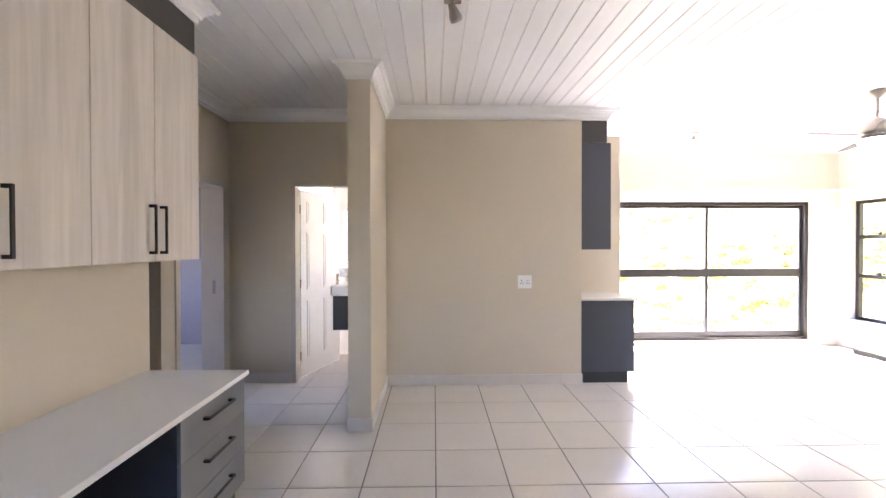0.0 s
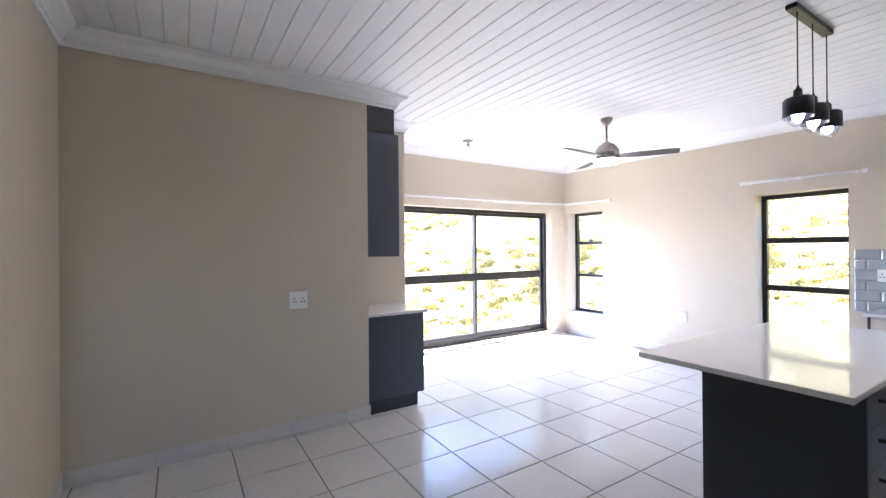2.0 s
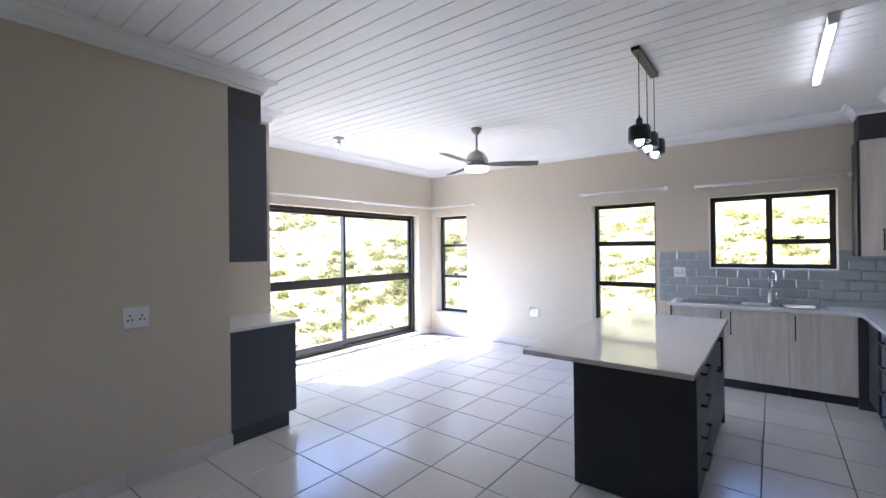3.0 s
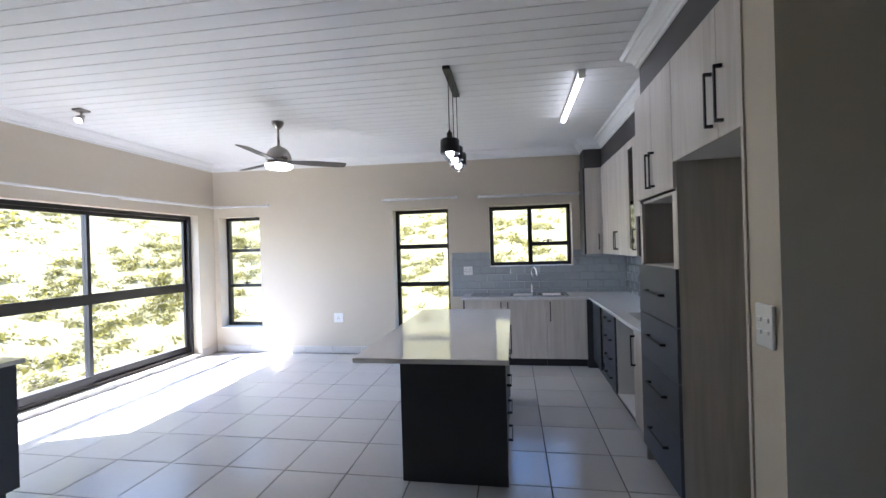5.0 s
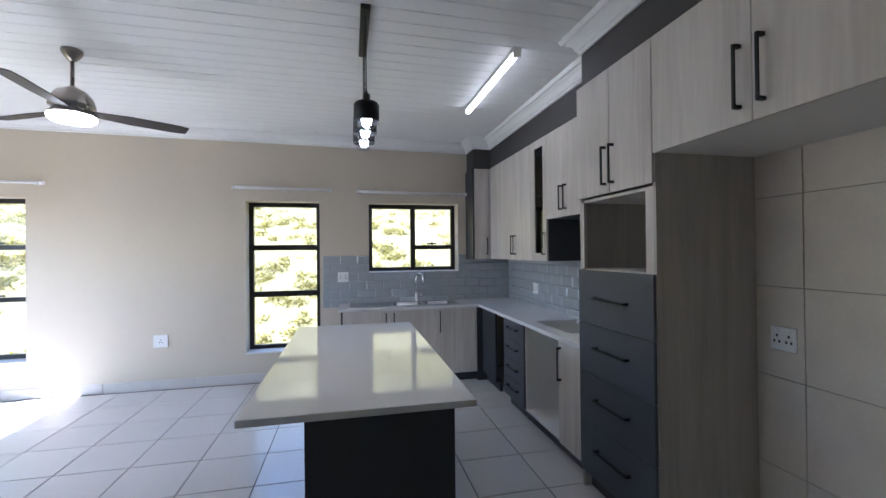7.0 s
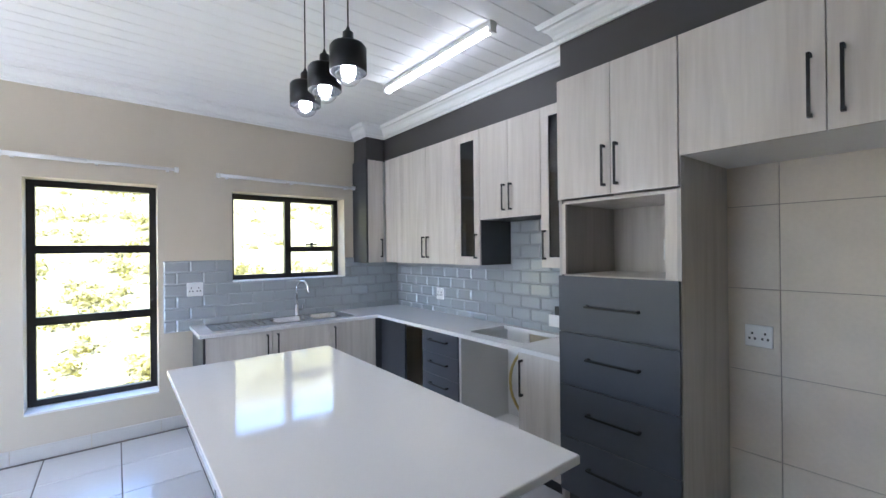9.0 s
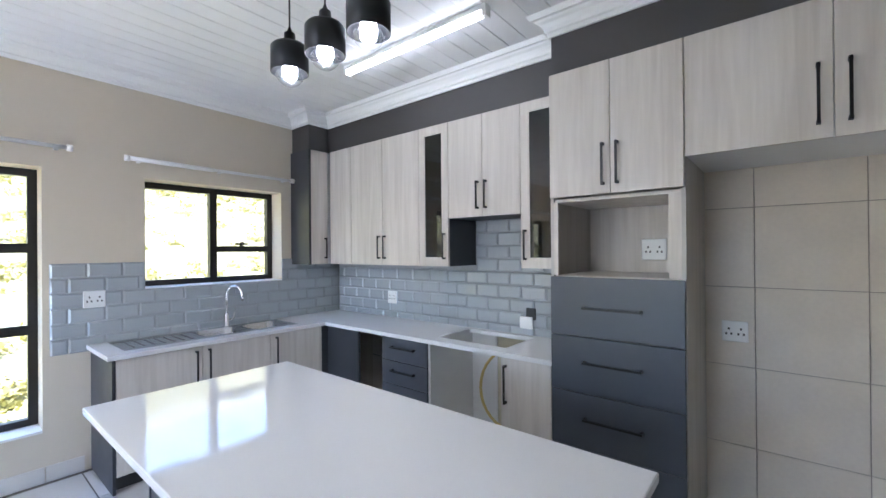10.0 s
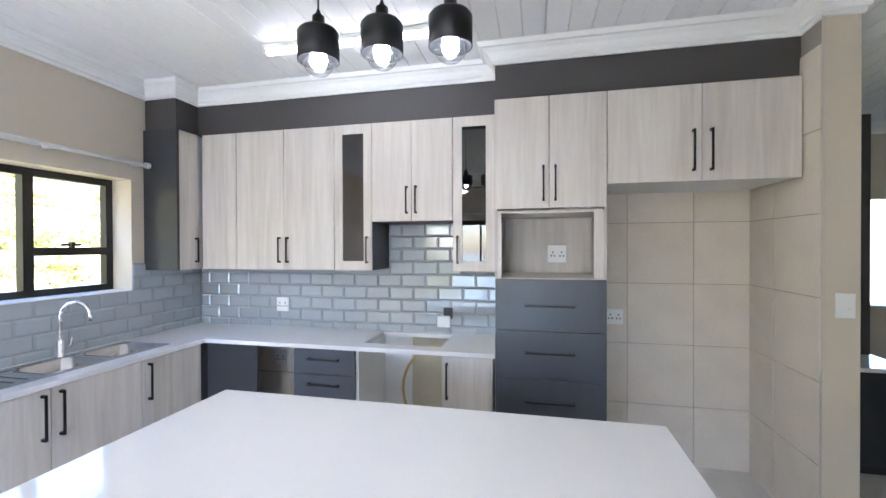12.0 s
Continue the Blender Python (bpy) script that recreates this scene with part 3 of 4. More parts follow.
def wall_unit(label, x0, x1, z0, doors, smoked=False):
    t = thing("wall_unit", label, "kitchen cabinet", ((x0 + x1) / 2, 0.13, z0), "kitchen wall units")
    if smoked:
        part("carcass", box((x0 + 0.001, S, z0, x0 + 0.017, UY - 0.002, UT), (x1 - 0.017, S, z0, x1 - 0.001, UY - 0.002, UT), (x0 + 0.017, S, z0, x1 - 0.017, S + 0.016, UT), (x0 + 0.017, S, z0, x1 - 0.017, UY - 0.002, z0 + 0.016),
             (x0 + 0.017, S, UT - 0.016, x1 - 0.017, UY - 0.002, UT)), M_DARK, t)
        for z in (1.76, 2.1):
            part("shelf", box((x0 + 0.017, S + 0.016, z, x1 - 0.017, UY - 0.03, z + 0.016)), M_DARK, t)
    else:
        part("carcass", box((x0 + 0.001, S, z0, x1 - 0.001, UY - 0.002, UT)), M_WHITE if z0 < 1.5 else M_DARK, t)
    for a, b, hs in doors:
        if smoked:
            i0, i1 = a + 0.065, b - 0.065
            dr = part("door", box((a + 0.0015, UY, z0, i0, UY + 0.018, UT), (i1, UY, z0, b - 0.0015, UY + 0.018, UT), (i0, UY, z0, i1, UY + 0.018, z0 + 0.07), (i0, UY, UT - 0.07, i1, UY + 0.018, UT)), M_WOOD, t)
            part("pane", box((i0 - 0.004, UY + 0.006, z0 + 0.066, i1 + 0.004, UY + 0.011, UT - 0.066)), M_SMOKE, dr, "smoked glass pane")
        else:
            dr = front(t, "door", (a + 0.0015, UY, z0, b - 0.0015, UY + 0.018, UT), M_WOOD)
        if hs:
            hx = a + 0.035 if hs < 0 else b - 0.035
            pull(dr, hx, UY + 0.018, z0 + 0.155, (0, 1), 0.20)
    return t


wall_unit("single pale ash wall unit in the corner", 5.276, 5.60, UZ, [(5.276, 5.60, 0)])
wall_unit("two-door pale ash wall unit above the worktop", 4.413, 5.274, UZ, [(4.413, 4.845, 1), (4.845, 5.274, -1)])
wall_unit("narrow pale ash wall unit with a smoked glass door", 4.109, 4.411, UZ, [(4.109, 4.411, -1)], True)
wall_unit("short two-door pale ash unit above the hob", 3.491, 4.107, 1.765, [(3.491, 3.798, 1), (3.798, 4.107, -1)])
wall_unit("narrow pale ash wall unit with a smoked glass door", 3.187, 3.489, UZ, [(3.187, 3.489, 1)], True)
part("end_panel", box((4.1075, S, UZ, 4.1085, UY - 0.001, 1.763)), M_DARK, thing("gable_panel", "dark gable panel beside the hob space", "panel", (4.108, 0.1, UZ)))
eu = thing("wall_unit", "corner wall unit with a pale ash door and charcoal end panel", "kitchen cabinet", (5.8, 0.3, UZ), "kitchen wall units")
part("carcass", box((5.652, S, UZ, E, 0.515, UT)), M_WHITE, eu)
part("end_panel", box((5.634, 0.517, UZ - 0.002, E, 0.540, UT + 0.004)), M_DARK, eu, "charcoal end panel")
dr = front(eu, "door", (5.633, 0.329, UZ, 5.651, 0.515, UT), M_WOOD)
pull(dr, 5.633, 0.365, UZ + 0.155, (-1, 0), 0.20)

# base units on the south wall
KY = 0.515
def plinth(parent, b):
    part("plinth", box(b), M_DARK, parent)


bl = thing("corner_base_unit", "charcoal blank corner panel under the worktop", "kitchen cabinet", (5.2, 0.2, 0))
part("panel", box((4.96, KY - 0.03, 0.10, 5.398, KY - 0.01, CT - 0.032)), M_DARK, bl)
plinth(bl, (4.96, KY - 0.09, 0, 5.398, KY - 0.06, 0.099))
du = thing("drawer_unit", "slate grey four-drawer base unit", "kitchen cabinet", (4.394, 0.25, 0))
part("carcass", box((4.153, S, 0.10, 4.635, KY - 0.002, CT - 0.032)), M_WHITE, du)
plinth(du, (4.153, S, 0, 4.635, KY - 0.05, 0.099))
for k in range(4):
    z1 = CT - 0.036 - k * 0.183
    d = front(du, "drawer", (4.155, KY, z1 - 0.180, 4.633, KY + 0.018, z1), M_DRAWER)
    pull(d, 4.394, KY + 0.018, z1 - 0.07, (0, 1), 0.24, True)
ov = thing("oven_housing", "empty white oven housing below the hob cut-out", "kitchen cabinet", (3.84, 0.25, 0))
part("side_panel", box((4.134, S, 0.10, 4.151, KY, CT - 0.032)), M_WHITE, ov)
part("base", box((3.528, S, 0.10, 4.134, KY, 0.118)), M_WHITE, ov)
part("back_panel", box((3.90, S + 0.012, 0.118, 4.134, S + 0.024, CT - 0.032)), M_WHITE, ov)
part("back_panel", box((3.528, S + 0.002, 0.118, 3.90, S + 0.01, CT - 0.032)), M_RAW, ov, "bare unpainted wall panel")
plinth(ov, (3.528, S, 0, 4.151, KY - 0.05, 0.099))
hs = thing("gas_hose", "yellow gas hose hanging in the oven housing", "hose", (3.85, 0.05, 0.12))
part("hose", tube(bmesh.new(), [(3.66 + 0.25 * math.sin(math.pi * k / 16), 0.10 + 0.10 * math.sin(math.pi * k / 16), 0.80 - 0.31 * (1 - math.cos(math.pi * k / 16))) for k in range(17)], 0.011), M_HOSE, hs)
sb = thing("base_unit", "single-door ash base unit beside the tall unit", "kitchen cabinet", (3.36, 0.25, 0))
part("carcass", box((3.185, S, 0.10, 3.526, KY - 0.002, CT - 0.032)), M_WHITE, sb)
plinth(sb, (3.185, S, 0, 3.526, KY - 0.05, 0.099))
d = front(sb, "door", (3.187, KY, 0.105, 3.526, KY + 0.018, CT - 0.036), M_WOOD)
pull(d, 3.49, KY + 0.018, 0.68, (0, 1), 0.24)

# base units under the kitchen window
EX = 5.412
eb = thing("sink_base_unit", "two-door ash base unit under the sink", "kitchen cabinet", (5.68, 1.55, 0))
part("carcass", box((EX + 0.002, 1.062, 0.10, E, 2.085, CT - 0.20)), M_WHITE, eb)
part("end_panel", box((EX - 0.018, 2.087, 0.0, E, 2.105, CT - 0.032)), M_DARK, eb, "charcoal end panel")
plinth(eb, (EX + 0.05, 1.062, 0, E, 2.085, 0.099))
for a, b, hy in ((1.062, 1.576, 1.534), (1.579, 2.085, 1.62)):
    d = front(eb, "door", (EX - 0.018, a + 0.001, 0.105, EX, b - 0.001, CT - 0.036), M_WOOD)
    pull(d, EX - 0.018, hy, 0.70, (-1, 0), 0.24)
eb2 = thing("base_unit", "single-door ash base unit beside the corner", "kitchen cabinet", (5.68, 0.8, 0))
part("carcass", box((EX + 0.002, KY - 0.05, 0.10, E, 1.059, CT - 0.20)), M_WHITE, eb2)
plinth(eb2, (EX + 0.05, KY - 0.05, 0, E, 1.059, 0.099))
d = front(eb2, "door", (EX - 0.018, KY + 0.06, 0.105, EX, 1.059, CT - 0.036), M_WOOD)
part("filler", box((EX - 0.016, KY - 0.08, 0.0, EX, KY + 0.058, CT - 0.036)), M_DARK, eb2, "charcoal corner filler")
pull(d, EX - 0.018, 1.013, 0.70, (-1, 0), 0.24)

# worktop with cut-outs for hob and sink
wt = thing("worktop", "white quartz L-shaped worktop with a hob cut-out", "worktop", (4.6, 0.26, CT - 0.03))
ZB = CT - 0.03
xs, ys = [3.17, 3.55, 4.13, 5.38, 5.50, 5.87, E], [S, 0.03, 0.43, 0.55, 0.79, 1.53, 2.13]
fill = {(i, j) for i in range(6) for j in range(6) if (j < 3 or i >= 3) and not (i == 1 and j == 1) and not (i == 4 and j == 4)}
bm = bmesh.new()
vt = {(i, j, k): bm.verts.new((xs[i], ys[j], (ZB, CT)[k])) for i in range(7) for j in range(7) for k in (0, 1)}
for i, j in fill:
    for k in (0, 1):
        bm.faces.new((vt[i, j, k], vt[i + 1, j, k], vt[i + 1, j + 1, k], vt[i, j + 1, k]))
    for di, dj, p, q in ((-1, 0, (0, 0), (0, 1)), (1, 0, (1, 0), (1, 1)), (0, -1, (0, 0), (1, 0)), (0, 1, (0, 1), (1, 1))):
        if (i + di, j + dj) not in fill:
            bm.faces.new((vt[i + p[0], j + p[1], 0], vt[i + q[0], j + q[1], 0], vt[i + q[0], j + q[1], 1], vt[i + p[0], j + p[1], 1]))
bmesh.ops.delete(bm, geom=[v for v in bm.verts if not v.link_faces], context='VERTS')
part("slab", bm, M_QUARTZ, wt)

sink = thing("sink", "stainless steel inset sink with two bowls and a drainer", "sink", (5.68, 1.28, CT))
bm = bmesh.new()
X0, X1 = 5.48, 5.885
cells = [(0.76, 0.81, None), (0.81, 1.13, 1), (1.13, 1.18, None), (1.18, 1.50, 1), (1.50, 2.02, None)]
zt = CT + 0.006
cube(bm, X0, 0.76, CT + 0.001, X0 + 0.045, 2.02, zt)
cube(bm, X1 - 0.06, 0.76, CT + 0.001, X1, 2.02, zt)
for a, b, bowl in cells:
    if bowl is None:
        cube(bm, X0 + 0.045, a, CT + 0.001, X1 - 0.06, b, zt - 0.002)
part("deck", bm, M_STEEL, sink)
for a, b, bowl in cells:
    if bowl:
        bm = bmesh.new()
        lo, hi = (X0 + 0.045, a), (X1 - 0.06, b)
        def ring(inset, z, n=6, r=0.06):
            vs = []
            cs = [(lo[0] + inset + r, lo[1] + inset + r, 180), (hi[0] - inset - r, lo[1] + inset + r, 270), (hi[0] - inset - r, hi[1] - inset - r, 0), (lo[0] + inset + r, hi[1] - inset - r, 90)]
            for cx, cy, a0 in cs:
                for k in range(n + 1):
                    an = radians(a0 + 90 * k / n)
                    vs.append(bm.verts.new((cx + r * math.cos(an), cy + r * math.sin(an), z)))
            return vs
        rs = [ring(-0.004, zt, r=0.05), ring(0.004, zt - 0.004), ring(0.012, CT - 0.10), ring(0.03, CT - 0.145), ring(0.06, CT - 0.15, r=0.05)]
        for p, q in zip(rs, rs[1:]):
            for k in range(len(p)):
                f = bm.faces.new((p[k], p[(k + 1) % len(p)], q[(k + 1) % len(p)], q[k]))
                f.smooth = True
        bm.faces.new(rs[-1])
        bo = part("bowl", bm, M_STEEL, sink)
        part("drain", lathe(bmesh.new(), [(0.0, CT - 0.147), (0.035, CT - 0.147), (0.038, CT - 0.1485)], (lo[0] + hi[0]) / 2, (a + b) / 2), M_CHROME, bo)
for k in range(7):
    part("drainer_rib", box((X0 + 0.07, 1.58 + k * 0.06, zt - 0.001, X1 - 0.09, 1.59 + k * 0.06, zt + 0.002)), M_STEEL, sink)

tap = thing("mixer_tap", "chrome swan-neck mixer tap behind the sink", "tap", (5.855, 1.21, CT + 0.006))
part("base", lathe(bmesh.new(), [(0.0, 0.886), (0.027, 0.886), (0.027, 0.892), (0.021, 0.897), (0.021, 0.99), (0.014, 1.0), (0.0, 1.0)], 5.855, 1.21), M_CHROME, tap)
pts = [(5.855, 1.21, 0.99), (5.855, 1.21, 1.15)] + [(5.855 - 0.08 + 0.08 * math.cos(radians(a)), 1.21 - 0.03 * (1 - math.cos(radians(a))), 1.15 + 0.08 * math.sin(radians(a))) for a in range(15, 181, 15)] + [(5.695, 1.15, 1.11)]
part("spout", tube(bmesh.new(), pts, 0.011), M_CHROME, tap)
part("lever", tube(bmesh.new(), [(5.855, 1.19, 0.94), (5.85, 1.155, 0.945), (5.845, 1.15, 1.0)], 0.009), M_CHROME, tap)

# ---- island ----
isl = thing("kitchen_island", "charcoal island unit with drawers on the kitchen side", "kitchen island", (3.5, 1.86, 0))
IX0, IX1, IY0, IY1 = 2.69, 4.34, 1.535, 2.20
part("body", box((IX0 + 0.02, IY0, 0.10, IX1 - 0.02, IY1, CT - 0.032)), M_DARK, isl)
part("end_panel", box((IX0, IY0 - 0.018, 0.0, IX0 + 0.018, IY1 + 0.004, CT - 0.031)), M_DARK, isl)
part("end_panel", box((IX1 - 0.018, IY0 - 0.018, 0.0, IX1, IY1 + 0.004, CT - 0.031)), M_DARK, isl)
part("plinth", box((IX0 + 0.02, IY0 + 0.06, 0.0, IX1 - 0.02, IY1 - 0.05, 0.10)), M_DARK, isl)
for k in range(3):
    a = IX0 + 0.022 + k * 0.537
    if k == 0:
        for j in range(4):
            z1 = CT - 0.036 - j * 0.183
            d = front(isl, "drawer", (a, IY0 - 0.018, z1 - 0.18, a + 0.533, IY0, z1), M_DRAWER)
            pull(d, a + 0.266, IY0 - 0.018, z1 - 0.07, (0, -1), 0.24, True)
    else:
        d = front(isl, "door", (a, IY0 - 0.018, 0.105, a + 0.533, IY0, CT - 0.036), M_DRAWER)
        pull(d, a + (0.49 if k == 1 else 0.045), IY0 - 0.018, 0.70, (0, -1), 0.24)
part("island_top", box((2.41, 1.49, CT - 0.03, 4.40, 2.42, CT)), M_QUARTZ, thing("island_worktop", "white polished quartz island top with an overhang", "worktop", (3.4, 1.95, CT - 0.03)), bevel=0.003)

# ---- bar unit in the niche ----
bar = thing("bar_base_unit", "charcoal bar cabinet in the niche", "cabinet", (1.85, 4.85, 0))
part("end_panel", box((1.562, 4.502, 0.12, 2.14, 4.52, CT + 0.005)), M_DRAWER, bar)
part("carcass", box((1.562, 4.522, 0.12, 2.12, 5.176, CT + 0.005)), M_DARK, bar)
part("plinth", box((1.562, 4.506, 0.0, 2.07, 5.176, 0.118)), M_DARK, bar)
for a, b, h in ((4.522, 4.846, 4.81), (4.85, 5.176, 4.886)):
    d = front(bar, "door", (2.122, a, 0.125, 2.14, b, CT + 0.003), M_DRAWER)
    pull(d, 2.14, h, 0.72, (1, 0), 0.22)
part("slab", box((1.562, 4.478, CT + 0.006, 2.175, 5.178, CT + 0.034)), M_QUARTZ, thing("bar_worktop", "white quartz top on the bar cabinet", "worktop", (1.87, 4.83, CT + 0.006)), bevel=0.002)
bu = thing("bar_wall_unit", "charcoal wall cabinet above the bar", "cabinet", (1.72, 4.85, 1.43))
part("carcass", box((1.562, 4.502, 1.43, 1.868, 5.176, 2.57)), M_DRAWER, bu)
for a, b, h in ((4.504, 4.838, 4.80), (4.842, 5.176, 4.88)):
    d = front(bu, "door", (1.869, a, 1.43, 1.887, b, 2.57), M_DRAWER)
    pull(d, 1.887, h, 1.58, (1, 0), 0.2)

# ---- desk with drawers and wall units ----
DT = 0.75
part("desk_slab", box((-1.698, -1.0, DT - 0.028, -1.10, 2.545, DT)), M_QUARTZ, thing("desk_worktop", "long white quartz desk top against the wall", "worktop", (-1.4, 0.8, DT - 0.028)), bevel=0.002)
for y0, y1 in ((1.915, 2.53), (-0.96, -0.40)):
    dk = thing("drawer_pedestal", "grey three-drawer pedestal under the desk top", "drawers", (-1.4, (y0 + y1) / 2, 0), "desk pedestals")
    part("carcass", box((-1.69, y0, 0.09, -1.142, y1, DT - 0.03)), M_DRAWER, dk)
    part("plinth", box((-1.69, y0, 0.0, -1.18, y1, 0.088)), M_DARK, dk)
    for j in range(3):
        z1 = DT - 0.034 - j * 0.206
        d = front(dk, "drawer", (-1.14, y0, z1 - 0.203, -1.122, y1, z1), M_GREY)
        pull(d, -1.122, (y0 + y1) / 2, z1 - 0.07, (1, 0), 0.26, True)
part("panel", box((-1.68, -0.38, 0.0, -1.66, 1.90, DT - 0.03)), M_DARK, thing("desk_back_panel", "charcoal back panel in the knee space", "panel", (-1.67, 0.7, 0)))
for k in range(9):
    if k % 2 == 0:
        y1 = 2.54 - k * 0.385
        ys = [y1 - 0.77, y1]
        if ys[0] < -1.0:
            ys[0] = y1 - 0.385
        t = thing("desk_wall_unit", "pale ash two-door wall unit above the desk", "cabinet", (-1.55, (ys[0] + y1) / 2, 1.403), "desk wall units")
        part("carcass", box((-1.697, ys[0] + 0.001, 1.403, -1.40, y1 - 0.001, 2.575)), M_WHITE, t)
        mids = [ys[0], (ys[0] + y1) / 2, y1] if y1 - ys[0] > 0.5 else [ys[0], y1]
        for i, (a, b) in enumerate(zip(mids, mids[1:])):
            d = front(t, "door", (-1.399, a + 0.0015, 1.403, -1.381, b - 0.0015, 2.575), M_WOOD)
            pull(d, -1.381, b - 0.04 if i == 0 else a + 0.04, 1.56, (1, 0), 0.24)


# charcoal dresser behind the nib wall
ds = thing("dresser", "charcoal dresser with a white top behind the nib wall", "cabinet", (0.87, -0.45, 0))
part("base", box((0.46, -0.80, 0.08, 1.285, -0.13, 0.718)), M_DARK, ds, bevel=0.003)
part("plinth", box((0.48, -0.80, 0.0, 1.285, -0.18, 0.078)), M_DARK, ds)
part("hutch", box((0.46, -0.80, 0.752, 1.285, -0.50, 2.56)), M_SOFFIT, ds, bevel=0.003)
part("top", box((0.44, -0.80, 0.72, 1.287, -0.10, 0.75)), M_QUARTZ, ds, "white quartz top", bevel=0.002)


# ---- electrical plates ----
def plate(label, c, n, w=0.10, h=0.10, sockets=2):
    """White socket plate centred at c on a wall that faces n."""
    n = Vector((*n, 0))
    s = Vector((-n.y, n.x, 0))
    c = Vector(c)
    t = thing("wall_socket" if sockets else "light_switch", label, "socket" if sockets else "switch", c)
    def blk(u0, z0, u1, z1, d0, d1):
        p, q = c + s * u0 + n * d0, c + s * u1 + n * d1
        return (min(p.x, q.x), min(p.y, q.y), c.z + z0, max(p.x, q.x), max(p.y, q.y), c.z + z1)
    part("plate", box(blk(-w / 2, -h / 2, w / 2, h / 2, 0.001, 0.011)), M_PLASTIC, t, bevel=0.003)
    for k in range(sockets):
        u = (k - (sockets - 1) / 2) * w * 0.46
        for du, dz in ((0, 0.014), (-0.012, -0.014), (0.012, -0.014)):
            part("slot", box(blk(u + du - 0.0045, dz - 0.006, u + du + 0.0045, dz + 0.006, 0.0105, 0.0118)), M_HOLE, t)
        part("rocker", box(blk(u - 0.010, h * 0.26, u + 0.010, h * 0.40, 0.0105, 0.014)), M_PLASTIC, t)
    if not sockets:
        for u in (-0.018, 0.018):
            for z in (-0.018, 0.018):
                part("rocker", box(blk(u - 0.011, z - 0.007, u + 0.011, z + 0.007, 0.0105, 0.016)), M_PLASTIC, t, bevel=0.002)


plate("white double wall socket on the plain beige wall", (0.952, A, 1.089), (0, -1), 0.145, 0.138)
plate("white wall socket on the window wall", (E, 4.055, 0.533), (-1, 0), 0.145, 0.138, 1)
plate("white double socket on the metro tiles", (E - 0.013, 2.086, 1.198), (-1, 0), 0.125, 0.12)
plate("white double socket on the metro tiles", (5.09, S + 0.013, 1.073), (0, 1), 0.115, 0.12)
plate("white double socket inside the oven niche", (2.753, S + 0.021, 1.518), (0, 1), 0.14, 0.13)
plate("white double socket on the fridge recess tiles", (2.346, S + 0.013, 1.058), (0, 1), 0.122, 0.115)
plate("white socket in the open appliance space", (5.117, S + 0.0075, 0.60), (0, 1), 0.115, 0.115)
plate("white four-gang light switch on the nib wall", (1.368, 0.73, 1.27), (0, 1), 0.085, 0.125, 0)
ex = thing("isolator_box", "black isolator box with its white cover hanging open", "isolator", (3.60, S + 0.013, 0.98))
part("box", box((3.565, S + 0.012, 1.00, 3.635, S + 0.03, 1.085)), M_HOLE, ex)
part("cover", box((3.58, S + 0.03, 0.93, 3.685, S + 0.042, 1.02)), M_PLASTIC, ex, "white cover plate", bevel=0.003)

# ---- lights and fan ----
pen = thing("pendant_light", "black bar pendant with three globe bulbs above the island", "pendant light", (3.37, 1.90, CEIL), "")
part("canopy", box((3.10, 1.875, CEIL - 0.028, 3.70, 1.93, CEIL - 0.0005)), M_BLACK, pen, bevel=0.002)
PZ = 2.25
for px in (3.18, 3.42, 3.66):
    part("cord", tube(bmesh.new(), [(px, 1.90, CEIL - 0.02), (px, 1.90, PZ + 0.17)], 0.0035, 6), M_BLACK, pen)
    sh = part("shade", lathe(bmesh.new(), [(0.004, PZ + 0.185), (0.012, PZ + 0.165), (0.021, PZ + 0.16), (0.023, PZ + 0.115), (0.064, PZ + 0.11), (0.073, PZ + 0.098), (0.073, PZ), (0.069, PZ), (0.069, PZ + 0.095), (0.02, PZ + 0.10)], px, 1.90, 32), M_BLACK, pen, "black metal cup shade")
    part("globe", lathe(bmesh.new(), [(0.018, PZ + 0.05)] + [(0.056 * math.cos(radians(a)), PZ + 0.002 + 0.056 * math.sin(radians(a))) for a in range(60, -91, -15)], px, 1.90, 24), M_BULBG, sh, "clear glass globe bulb").visible_shadow = False
    part("filament", lathe(bmesh.new(), [(0.0, PZ + 0.05), (0.022, PZ + 0.04), (0.029, PZ + 0.012), (0.022, PZ - 0.012), (0.0, PZ - 0.021)], px, 1.90, 12), M_BULB, sh)

bt = thing("led_batten", "lit white LED batten light on the ceiling", "ceiling light", (3.985, 0.885, CEIL))
part("body", box((3.37, 0.861, CEIL - 0.03, 4.60, 0.914, CEIL - 0.0005)), M_PLASTIC, bt)
bm = tube(bmesh.new(), [(3.395, 0.8875, CEIL - 0.042), (4.575, 0.8875, CEIL - 0.042)], 0.022, 16)
part("diffuser", bm, M_LED, bt)
for x0, x1 in ((3.37, 3.395), (4.575, 4.60)):
    part("end_cap", box((x0, 0.863, CEIL - 0.066, x1, 0.912, CEIL - 0.03)), M_PLASTIC, bt)

